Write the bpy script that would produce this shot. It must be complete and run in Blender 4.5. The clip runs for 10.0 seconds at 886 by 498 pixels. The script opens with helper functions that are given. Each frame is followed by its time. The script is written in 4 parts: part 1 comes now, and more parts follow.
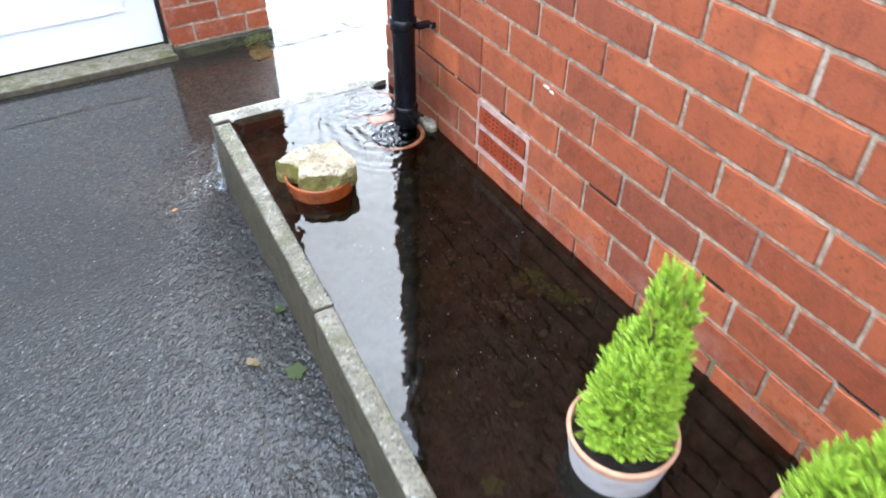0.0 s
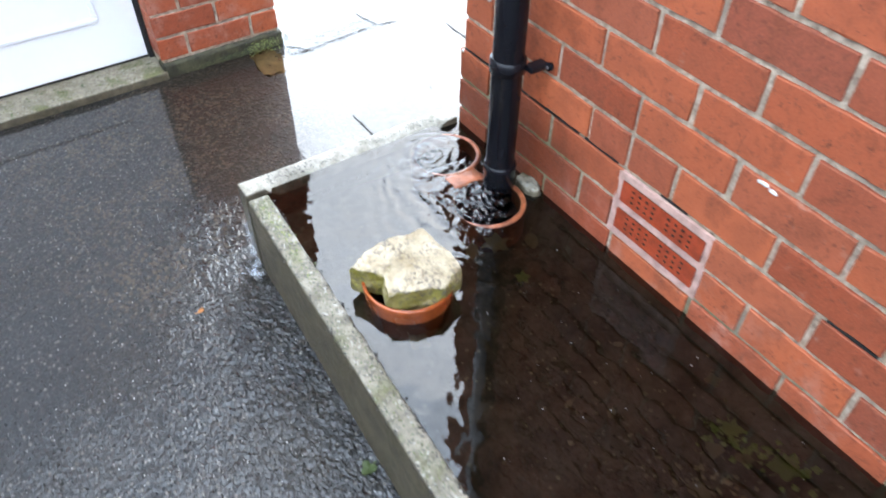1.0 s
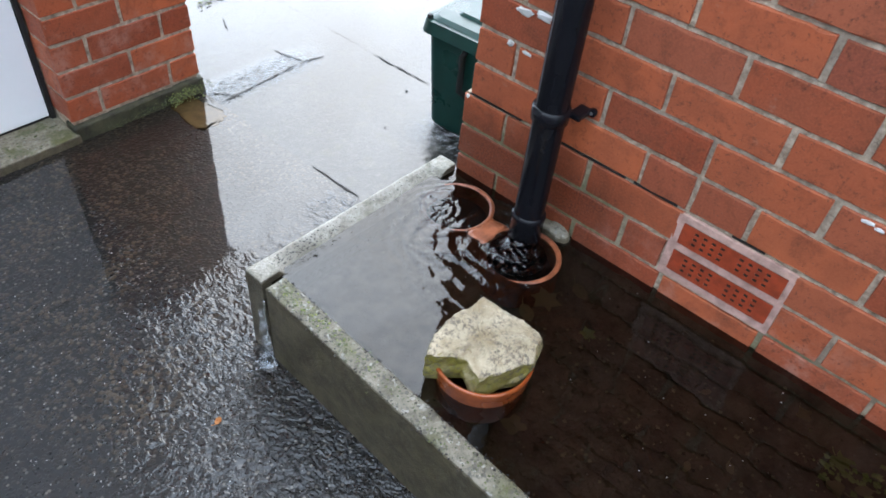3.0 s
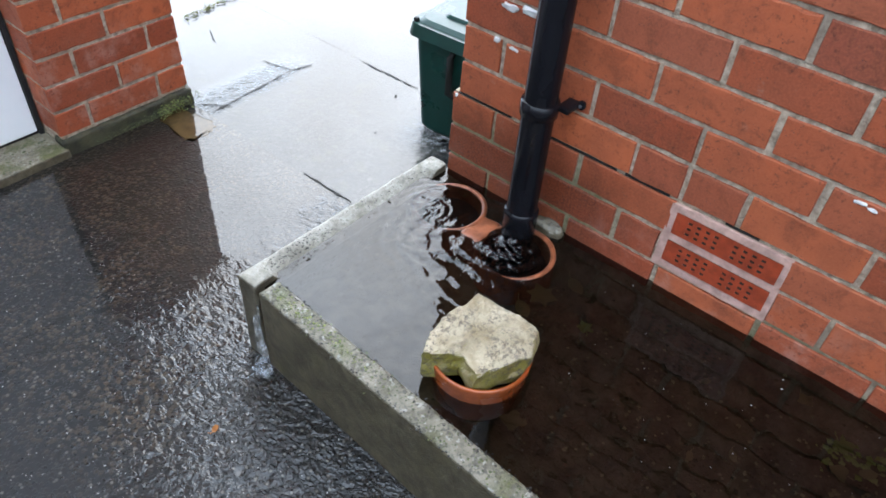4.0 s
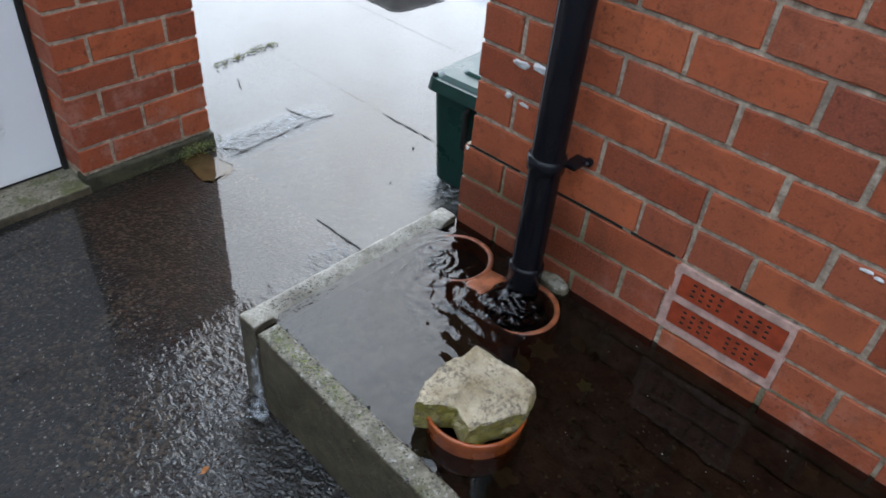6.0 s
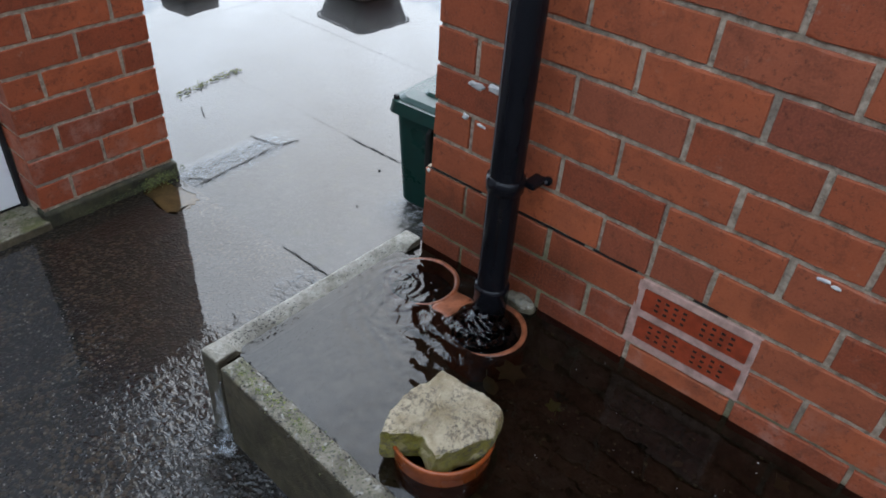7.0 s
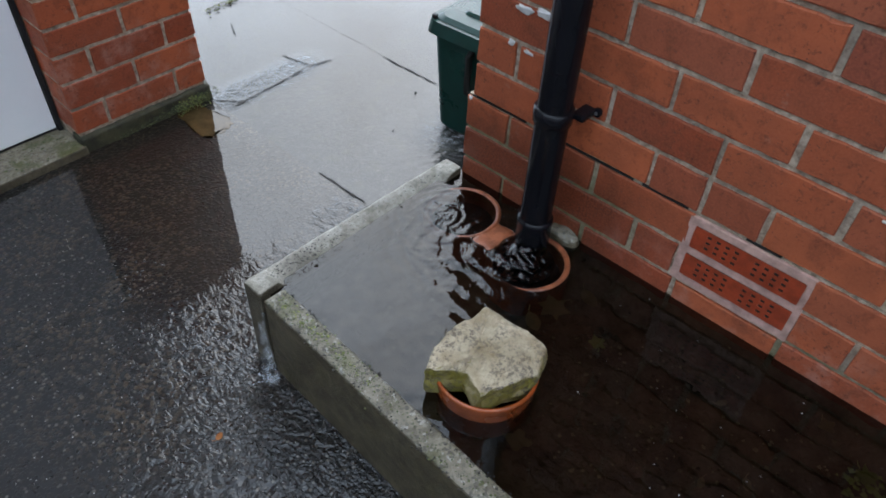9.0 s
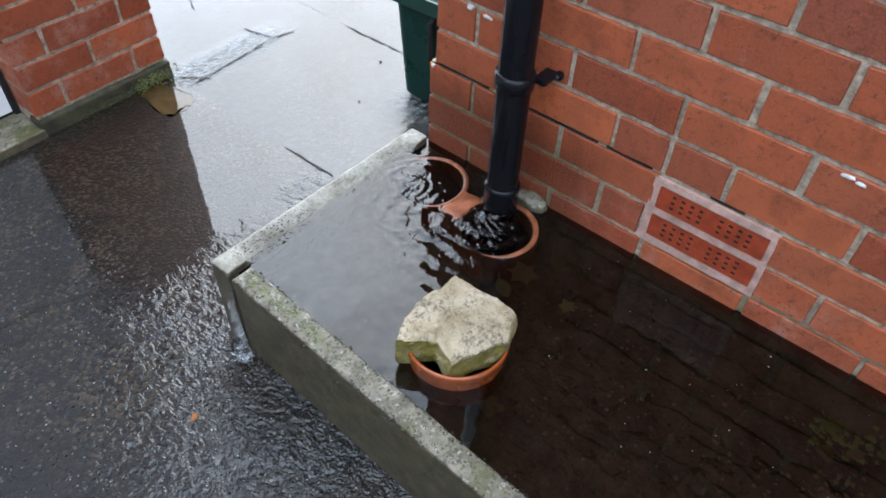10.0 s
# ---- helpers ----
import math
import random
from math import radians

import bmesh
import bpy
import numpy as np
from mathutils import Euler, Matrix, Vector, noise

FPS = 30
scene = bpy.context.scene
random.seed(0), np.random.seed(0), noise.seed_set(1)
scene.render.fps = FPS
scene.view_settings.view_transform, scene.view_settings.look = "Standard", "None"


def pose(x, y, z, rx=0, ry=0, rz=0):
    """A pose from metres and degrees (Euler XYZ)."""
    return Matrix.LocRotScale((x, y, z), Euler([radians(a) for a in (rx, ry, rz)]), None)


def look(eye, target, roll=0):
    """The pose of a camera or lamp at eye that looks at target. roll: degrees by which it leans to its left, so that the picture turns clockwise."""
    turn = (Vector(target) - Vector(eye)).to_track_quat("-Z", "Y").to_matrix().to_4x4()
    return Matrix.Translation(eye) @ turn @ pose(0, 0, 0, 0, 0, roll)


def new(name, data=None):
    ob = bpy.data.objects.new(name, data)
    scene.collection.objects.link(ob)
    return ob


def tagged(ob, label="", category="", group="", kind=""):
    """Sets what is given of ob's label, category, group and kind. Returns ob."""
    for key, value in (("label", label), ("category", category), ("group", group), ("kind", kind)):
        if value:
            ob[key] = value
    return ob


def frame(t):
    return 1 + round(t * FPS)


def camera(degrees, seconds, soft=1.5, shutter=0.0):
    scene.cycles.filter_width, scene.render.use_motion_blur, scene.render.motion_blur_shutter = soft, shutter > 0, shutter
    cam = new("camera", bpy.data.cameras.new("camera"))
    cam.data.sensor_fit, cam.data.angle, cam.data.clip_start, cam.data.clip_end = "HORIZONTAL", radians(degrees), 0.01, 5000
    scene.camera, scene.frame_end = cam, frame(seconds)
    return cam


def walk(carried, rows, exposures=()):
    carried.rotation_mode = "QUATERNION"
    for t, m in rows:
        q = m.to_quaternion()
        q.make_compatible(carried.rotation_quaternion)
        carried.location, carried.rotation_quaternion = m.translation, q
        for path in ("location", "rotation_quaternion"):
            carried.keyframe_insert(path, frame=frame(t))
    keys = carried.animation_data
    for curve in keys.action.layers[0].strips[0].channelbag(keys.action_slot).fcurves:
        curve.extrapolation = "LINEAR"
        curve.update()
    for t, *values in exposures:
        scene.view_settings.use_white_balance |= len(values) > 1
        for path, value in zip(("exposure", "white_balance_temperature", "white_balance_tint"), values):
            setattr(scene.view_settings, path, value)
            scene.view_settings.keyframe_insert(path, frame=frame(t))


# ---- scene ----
cam = camera(62.3, 10.0, soft=1.7, shutter=0.3)
PATH = [
    (0, (-0.973, -1.469, 1.397), (-0.207, -0.156, 0.097), 0.4),
    (0.2, (-0.986, -1.316, 1.374), (-0.153, -0.028, 0.091), 2.8),
    (0.5, (-0.962, -1.064, 1.362), (-0.088, 0.163, 0.047), 1.6),
    (0.8, (-0.973, -0.881, 1.342), (-0.146, 0.313, -0.033), 2.1),
    (1, (-0.941, -0.732, 1.344), (-0.145, 0.432, -0.074), 0.7),
    (1.2, (-0.944, -0.642, 1.323), (-0.128, 0.549, -0.061), -0.2),
    (1.5, (-0.955, -0.493, 1.343), (-0.051, 0.598, -0.068), 2.6),
    (2, (-1.064, -0.356, 1.344), (-0.06, 0.587, -0.106), 2.4),
    (2.5, (-1.133, -0.292, 1.354), (-0.046, 0.595, -0.072), 4.5),
    (3, (-1.165, -0.299, 1.325), (-0.019, 0.574, -0.063), 6.6),
    (3.2, (-1.174, -0.309, 1.32), (-0.008, 0.547, -0.06), 6.0),
    (4.3, (-1.166, -0.313, 1.297), (-0.009, 0.579, -0.069), 4.2),
    (4.5, (-1.147, -0.304, 1.316), (-0.021, 0.6, -0.068), 3.2),
    (4.7, (-1.144, -0.318, 1.309), (-0.01, 0.624, -0.042), 3.0),
    (5, (-1.169, -0.311, 1.314), (-0.005, 0.713, 0.051), 5.4),
    (5.2, (-1.163, -0.319, 1.312), (-0.05, 0.739, 0.03), 5.0),
    (5.5, (-1.184, -0.328, 1.298), (-0.022, 0.741, 0.071), 6.4),
    (5.7, (-1.173, -0.336, 1.29), (0.009, 0.694, 0.048), 6.7),
    (6.8, (-1.102, -0.367, 1.3), (0.117, 0.607, 0.049), 4.2),
    (7, (-1.106, -0.365, 1.3), (0.14, 0.619, 0.085), 4.3),
    (7.5, (-1.093, -0.352, 1.307), (0.172, 0.618, 0.099), 4.2),
    (8, (-1.104, -0.332, 1.312), (0.155, 0.679, 0.132), 4.7),
    (8.5, (-1.11, -0.31, 1.314), (0.1, 0.726, 0.105), 4.8),
    (8.6, (-1.068, -0.31, 1.314), (0.041, 0.727, 0.013), 2.4),
    (8.8, (-1.092, -0.303, 1.303), (0.024, 0.655, -0.052), 3.9),
    (9, (-1.093, -0.307, 1.311), (-0.003, 0.62, -0.086), 3.4),
    (9.2, (-1.1, -0.314, 1.295), (0.021, 0.59, -0.093), 4.4),
    (9.5, (-1.073, -0.317, 1.316), (0.026, 0.544, -0.117), 3.4),
    (10, (-1.072, -0.323, 1.311), (0.008, 0.523, -0.144), 2.6),
]
walk(cam, [(t, look(eye, target, roll)) for t, eye, target, roll in PATH],
     [(0.0, 1.38), (0.5, 1.27), (1.0, 1.30), (1.5, 0.90), (2.0, 0.56), (2.5, 0.53), (3.2, 0.53), (4.5, 0.63), (5.2, 0.36), (5.6, 0.14), (6.8, -0.34), (7.5, -0.13), (8.4, -0.04), (8.7, -0.24), (9.1, -0.26), (9.6, 0.17), (10.0, 0.46)])

# ---- world and light ----
SKY = 6.6
world = bpy.data.worlds.new("overcast_sky")
scene.world = world
world.use_nodes = True
wn, wl = world.node_tree.nodes, world.node_tree.links
wn.clear()


def wnode(kind, **values):
    n = wn.new(kind)
    for key, value in values.items():
        n.inputs[key].default_value = value
    return n


sky = wn.new("ShaderNodeTexSky")
sky.sky_type, sky.sun_disc = "NISHITA", False
sky.sun_elevation, sky.sun_rotation = radians(38), radians(45)
sky.air_density, sky.dust_density = 1.0, 6.0
wcoord = wn.new("ShaderNodeTexCoord")
# overcast layer: brighter towards the veiled sun beyond the passage
sundir = wn.new("ShaderNodeVectorMath")
sundir.operation = "DOT_PRODUCT"
sundir.inputs[1].default_value = (0.58, 0.72, 0.38)
wl.new(wcoord.outputs["Generated"], sundir.inputs[0])
glow = wn.new("ShaderNodeMapRange")
glow.interpolation_type = "SMOOTHSTEP"
glow.inputs["From Min"].default_value, glow.inputs["From Max"].default_value = -0.5, 0.9
glow.inputs["To Min"].default_value, glow.inputs["To Max"].default_value = 0.42, 0.55
wl.new(sundir.outputs["Value"], glow.inputs["Value"])
cloud = wnode("ShaderNodeTexNoise", Scale=4.5, Detail=5.0, Roughness=0.55)
wl.new(wcoord.outputs["Generated"], cloud.inputs["Vector"])
cramp = wn.new("ShaderNodeMapRange")
cramp.inputs["From Min"].default_value, cramp.inputs["From Max"].default_value = 0.3, 0.7
cramp.inputs["To Min"].default_value, cramp.inputs["To Max"].default_value = 0.72, 1.2
wl.new(cloud.outputs["Fac"], cramp.inputs["Value"])
cmul = wn.new("ShaderNodeMath")
cmul.operation = "MULTIPLY"
wl.new(glow.outputs["Result"], cmul.inputs[0])
wl.new(cramp.outputs["Result"], cmul.inputs[1])
ctint = wn.new("ShaderNodeVectorMath")
ctint.operation = "SCALE"
ctint.inputs[0].default_value = (0.805, 0.965, 1.18)
wl.new(cmul.outputs["Value"], ctint.inputs["Scale"])
skyscale = wn.new("ShaderNodeVectorMath")
skyscale.operation = "SCALE"
skyscale.inputs["Scale"].default_value = 0.003
wl.new(sky.outputs["Color"], skyscale.inputs[0])
wsum = wn.new("ShaderNodeVectorMath")
wl.new(ctint.outputs["Vector"], wsum.inputs[0])
wl.new(skyscale.outputs["Vector"], wsum.inputs[1])
wbg = wnode("ShaderNodeBackground", Strength=SKY)
wl.new(wsum.outputs["Vector"], wbg.inputs["Color"])
wout = wn.new("ShaderNodeOutputWorld")
wl.new(wbg.outputs["Background"], wout.inputs["Surface"])

sun = new("sun", bpy.data.lights.new("sun", "SUN"))
sun.data.energy, sun.data.angle, sun.data.color = 0.5, radians(40), (1.0, 0.97, 0.92)
sun.matrix_world = look((0, 0, 0), (-0.50, -0.62, -0.60))


# ---- materials ----
class Nodes:
    """A small wrapper round a material's node tree."""

    def __init__(self, name):
        self.mat = bpy.data.materials.new(name)
        self.mat.use_nodes = True
        self.n, self.l = self.mat.node_tree.nodes, self.mat.node_tree.links
        self.bsdf, self.out = self.n["Principled BSDF"], self.n["Material Output"]
        self.pos = self.n.new("ShaderNodeNewGeometry")
        self.obj = self.n.new("ShaderNodeTexCoord")

    def put(self, value, socket):
        if hasattr(value, "is_output"):
            self.l.new(value, socket)
        else:
            socket.default_value = value

    def set(self, **values):
        for key, value in values.items():
            self.put(value, self.bsdf.inputs[key.replace("_", " ")])
        return self

    def where(self, local=False):
        return self.obj.outputs["Object"] if local else self.pos.outputs["Position"]

    def noise(self, scale, detail=4.0, rough=0.55, local=False, vector=None, distort=0.0):
        t = self.n.new("ShaderNodeTexNoise")
        t.inputs["Scale"].default_value, t.inputs["Detail"].default_value = scale, detail
        t.inputs["Roughness"].default_value, t.inputs["Distortion"].default_value = rough, distort
        self.l.new(vector or self.where(local), t.inputs["Vector"])
        return t.outputs["Fac"]

    def voronoi(self, scale, feature="F1", out="Distance", rand=1.0):
        t = self.n.new("ShaderNodeTexVoronoi")
        t.feature = feature
        t.inputs["Scale"].default_value, t.inputs["Randomness"].default_value = scale, rand
        self.l.new(self.where(), t.inputs["Vector"])
        return t.outputs[out]

    def math(self, op, a, b=0.0, c=0.0):
        t = self.n.new("ShaderNodeMath")
        t.operation = op
        for value, socket in zip((a, b, c), t.inputs):
            self.put(value, socket)
        return t.outputs["Value"]

    def span(self, value, a, b, lo=0.0, hi=1.0, smooth=True):
        t = self.n.new("ShaderNodeMapRange")
        t.interpolation_type = "SMOOTHSTEP" if smooth else "LINEAR"
        self.put(value, t.inputs["Value"])
        for key, v in (("From Min", a), ("From Max", b), ("To Min", lo), ("To Max", hi)):
            self.put(v, t.inputs[key])
        return t.outputs["Result"]

    def mix(self, fac, a, b, mode="MIX"):
        t = self.n.new("ShaderNodeMix")
        t.data_type, t.blend_type = "RGBA", mode
        for value, key in ((fac, 0), (a, 6), (b, 7)):
            self.put((*value, 1.0) if isinstance(value, tuple) and len(value) == 3 else value, t.inputs[key])
        return t.outputs[2]

    def split(self):
        t = self.n.new("ShaderNodeSeparateXYZ")
        self.l.new(self.pos.outputs["Position"], t.inputs[0])
        return t.outputs

    def bump(self, height, strength=0.5, distance=0.002, base=None):
        t = self.n.new("ShaderNodeBump")
        t.inputs["Strength"].default_value, t.inputs["Distance"].default_value = 1.0, distance
        self.put(strength, t.inputs["Strength"])
        self.l.new(height, t.inputs["Height"])
        if base is not None:
            self.l.new(base, t.inputs["Normal"])
        return t.outputs["Normal"]

    def rand(self, island=False):
        if island:
            return self.pos.outputs["Random Per Island"]
        return self.n.new("ShaderNodeObjectInfo").outputs["Random"]


def brick_material(name, island, light=1.0):
    m = Nodes(name)
    r = m.rand(island)
    a = m.mix(m.span(r, 0.0, 1.0, smooth=False), (0.245 * light, 0.050 * light, 0.021 * light), (0.475 * light, 0.118 * light, 0.044 * light))
    r2 = m.math("FRACT", m.math("MULTIPLY", r, 7.31))
    a = m.mix(m.span(r2, 0.7, 1.0, 0.0, 0.42), a, (0.14, 0.048, 0.038))
    big = m.noise(9.0, 5.0)
    a = m.mix(m.span(big, 0.35, 0.7, 0.0, 0.45), a, (0.18, 0.050, 0.024))
    bloom = m.noise(5.0, 6.0, 0.65)
    a = m.mix(m.span(bloom, 0.6, 0.82, 0.0, 0.35), a, (0.38, 0.19, 0.14))
    stain = m.noise(17.0, 5.0, 0.65, distort=0.6)
    a = m.mix(m.span(stain, 0.48, 0.68, 0.0, 0.5), a, (0.12, 0.030, 0.014))
    smear = m.math("MULTIPLY", m.span(m.noise(31.0, 4.0, 0.65), 0.60, 0.70), m.span(m.noise(3.5, 2.0), 0.45, 0.65))
    a = m.mix(m.math("MULTIPLY", smear, 0.35), a, (0.36, 0.25, 0.20))
    px, py, pz = m.split()
    salt = m.math("MULTIPLY", m.span(pz, 0.37, 0.25), m.span(m.noise(11.0, 6.0, 0.7), 0.46, 0.68, 0.0, 0.55))
    a = m.mix(salt, a, (0.42, 0.22, 0.17))
    splash = m.math("MULTIPLY", m.math("MULTIPLY", m.span(pz, 0.47, 0.34), m.span(px, -0.06, -0.03)), m.span(m.math("ADD", py, m.math("MULTIPLY", m.math("SUBTRACT", m.noise(8.0, 3.0), 0.5), 0.35)), 0.02, 0.22))
    a = m.mix(m.math("MULTIPLY", splash, 0.78), a, (0.085, 0.021, 0.010))
    soot = m.math("MULTIPLY", m.span(m.noise(70.0, 5.0, 0.75), 0.52, 0.66), m.span(m.noise(6.0, 3.0), 0.40, 0.62, 0.25, 0.85))
    a = m.mix(soot, a, (0.085, 0.022, 0.012))
    fine = m.noise(220.0, 3.0)
    a = m.mix(m.span(fine, 0.35, 0.75, 0.0, 0.34), a, (0.42, 0.12, 0.055))
    pits = m.voronoi(130.0)
    spot = m.math("MULTIPLY", m.span(pits, 0.10, 0.2, 1.0, 0.0), m.span(m.noise(28.0, 2.0), 0.46, 0.62))
    a = m.mix(m.math("MULTIPLY", spot, 0.85), a, (0.07, 0.022, 0.018))
    h = m.math("ADD", m.math("MULTIPLY", fine, 0.5), m.math("SUBTRACT", m.noise(45.0, 4.0), m.math("MULTIPLY", spot, 0.7)))
    m.set(Base_Color=a, Roughness=m.math("SUBTRACT", m.span(big, 0.3, 0.7, 0.55, 0.8), m.math("MULTIPLY", splash, 0.25)), Normal=m.bump(h, 0.75, 0.0020), Specular_IOR_Level=0.35)
    return m.mat


def mortar_material():
    m = Nodes("mortar")
    x, y, z = m.split()
    n = m.noise(60.0, 6.0, 0.7)
    a = m.mix(m.span(n, 0.3, 0.7), (0.25, 0.19, 0.135), (0.58, 0.48, 0.365))
    holes = m.math("MULTIPLY", m.span(m.noise(38.0, 4.0, 0.7), 0.54, 0.64), 0.5)
    a = m.mix(holes, a, (0.085, 0.058, 0.040))
    a = m.mix(m.span(m.noise(6.0, 4.0), 0.48, 0.7, 0.0, 0.6), a, (0.17, 0.145, 0.115))
    damp = m.math("MULTIPLY", m.math("MULTIPLY", m.span(z, 0.36, 0.24), m.span(x, -0.06, -0.02)), m.span(m.noise(7.0, 4.0), 0.40, 0.65))
    damp = m.math("MAXIMUM", damp, m.math("MULTIPLY", m.span(z, 0.47, 0.34), m.math("MULTIPLY", m.span(y, 0.05, 0.20), m.span(x, -0.06, -0.02))))
    a = m.mix(m.math("MULTIPLY", damp, 0.70), a, (0.10, 0.115, 0.045))
    m.set(Base_Color=a, Roughness=0.9, Normal=m.bump(m.noise(180.0, 5.0, 0.7), 0.7, 0.003))
    return m.mat


def concrete_material(name, dark, pale, moss, wet=0.55, speck=0.6, flooded=False):
    m = Nodes(name)
    n = m.noise(26.0, 6.0, 0.7)
    a = m.mix(m.span(n, 0.32, 0.68), dark, pale)
    grit = m.voronoi(170.0, out="Color")
    gs = m.n.new("ShaderNodeSeparateColor")
    m.l.new(grit, gs.inputs[0])
    a = m.mix(m.span(gs.outputs[0], 0.75, 0.95, 0.0, speck), a, (0.07, 0.065, 0.05))
    a = m.mix(m.span(gs.outputs[1], 0.88, 0.99, 0.0, speck * 0.6), a, (0.40, 0.39, 0.35))
    g = m.math("MULTIPLY", m.span(m.noise(15.0, 5.0, 0.6), 0.5, 0.66), moss)
    a = m.mix(g, a, (0.085, 0.088, 0.022))
    blot = m.math("MULTIPLY", m.span(m.noise(120.0, 6.0, 0.8), 0.53, 0.62), speck * 0.85)
    a = m.mix(blot, a, (0.045, 0.042, 0.026))
    # faces that stand upright are mixed towards a darker brown
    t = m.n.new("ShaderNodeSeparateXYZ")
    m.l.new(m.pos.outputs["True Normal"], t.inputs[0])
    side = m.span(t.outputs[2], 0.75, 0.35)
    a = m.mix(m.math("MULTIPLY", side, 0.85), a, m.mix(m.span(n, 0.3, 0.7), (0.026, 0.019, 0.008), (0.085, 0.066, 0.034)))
    h = m.math("ADD", m.noise(120.0, 5.0, 0.7), m.math("MULTIPLY", n, 0.8))
    m.set(Base_Color=a, Roughness=wet, Normal=m.bump(h, 0.9, 0.004))
    if flooded:
        wet_coat(m, False)
    return m.mat


def stone_material():
    m = Nodes("sandstone")
    n = m.noise(16.0, 6.0, 0.65)
    a = m.mix(m.span(n, 0.3, 0.7), (0.25, 0.19, 0.10), (0.55, 0.46, 0.32))
    a = m.mix(m.span(m.noise(9.0, 3.0), 0.5, 0.72, 0.0, 0.6), a, (0.46, 0.39, 0.27))
    t = m.n.new("ShaderNodeSeparateXYZ")
    m.l.new(m.pos.outputs["Normal"], t.inputs[0])
    side = m.span(t.outputs[2], 0.7, 0.2)
    a = m.mix(m.math("MULTIPLY", side, m.span(m.noise(22.0, 4.0), 0.30, 0.55, 0.45, 0.95)), a, (0.20, 0.170, 0.015))
    x, y, z = m.split()
    mid = m.math("MULTIPLY", m.span(m.noise(11.0, 3.0), 0.38, 0.56), m.span(m.noise(95.0, 8.0, 0.8), 0.49, 0.56))
    a = m.mix(m.math("MULTIPLY", mid, 0.85), a, (0.085, 0.07, 0.055))
    m.set(Base_Color=a, Roughness=0.6, Normal=m.bump(m.math("ADD", m.noise(60.0, 6.0, 0.7), m.math("MULTIPLY", n, 1.5)), 1.0, 0.009))
    return m.mat


def plain(name, colour, rough=0.5, metal=0.0, vary=0.25, scale=20.0, relief=0.15, coat=0.0, distance=0.002):
    m = Nodes(name)
    n = m.noise(scale, 5.0, 0.6)
    a = m.mix(m.span(n, 0.3, 0.7), tuple(c * (1 - vary) for c in colour), tuple(min(1.0, c * (1 + vary)) for c in colour))
    m.set(Base_Color=a, Roughness=m.span(m.noise(scale * 0.4, 4.0), 0.3, 0.7, rough * 0.8, min(1.0, rough * 1.2)), Metallic=metal,
          Normal=m.bump(m.noise(scale * 6, 4.0, 0.6), relief, distance), Coat_Weight=coat, Coat_Roughness=0.1)
    return m.mat


def tarmac_material():
    m = Nodes("tarmac")
    c = m.voronoi(125.0, out="Color")
    s = m.n.new("ShaderNodeSeparateColor")
    m.l.new(c, s.inputs[0])
    d = m.voronoi(125.0)
    chip = m.span(d, 0.55, 0.3)
    a = m.mix(m.span(s.outputs[0], 0.0, 1.0), (0.004, 0.004, 0.004), (0.015, 0.0135, 0.012))
    a = m.mix(m.span(s.outputs[1], 0.86, 0.96, 0.0, 0.65), a, (0.17, 0.155, 0.13))
    a = m.mix(m.math("SUBTRACT", 1.0, chip), a, (0.009, 0.009, 0.009))
    silt = m.noise(3.2, 6.0, 0.65)
    a = m.mix(m.span(silt, 0.40, 0.70, 0.0, 0.7), a, (0.013, 0.010, 0.007))
    px, py, pz = m.split()
    deep = m.math("MULTIPLY", m.span(px, -0.66, -0.55), m.span(py, 0.55, 0.68))
    a = m.mix(m.math("MULTIPLY", deep, 0.65), a, (0.016, 0.012, 0.008))
    gravel = m.math("MULTIPLY", m.span(s.outputs[2], 0.66, 0.9), m.span(m.noise(5.0, 4.0), 0.38, 0.6, 0.15, 1.0))
    a = m.mix(m.math("MULTIPLY", gravel, m.math("MULTIPLY", m.span(px, -1.25, -0.85, 0.12, 1.0), m.span(py, 0.45, 0.7, 0.15, 0.8))), a, (0.060, 0.044, 0.027))
    h = m.math("ADD", chip, m.math("MULTIPLY", m.noise(14.0, 4.0), 0.7))
    m.set(Base_Color=a, Roughness=0.45, Normal=m.bump(h, 0.8, 0.003))
    wet_coat(m, True)
    return m.mat


def soil_material(name, k):
    m = Nodes(name)
    n = m.noise(18.0, 6.0, 0.65)
    a = m.mix(m.span(n, 0.3, 0.7), (0.020 * k, 0.016 * k, 0.011 * k), (0.070 * k, 0.055 * k, 0.040 * k))
    a = m.mix(m.span(m.noise(5.0, 3.0), 0.55, 0.75, 0.0, 0.6), a, (0.09 * k, 0.072 * k, 0.042 * k))
    c = m.voronoi(70.0, out="Color")
    s = m.n.new("ShaderNodeSeparateColor")
    m.l.new(c, s.inputs[0])
    fleck = m.math("MULTIPLY", m.span(s.outputs[0], 0.93, 0.98), m.span(m.voronoi(70.0), 0.35, 0.2))
    a = m.mix(m.math("MULTIPLY", fleck, 0.7), a, (0.40, 0.34, 0.26))
    m.set(Base_Color=a, Roughness=0.55, Normal=m.bump(m.noise(90.0, 5.0, 0.7), 0.9, 0.008))
    return m.mat


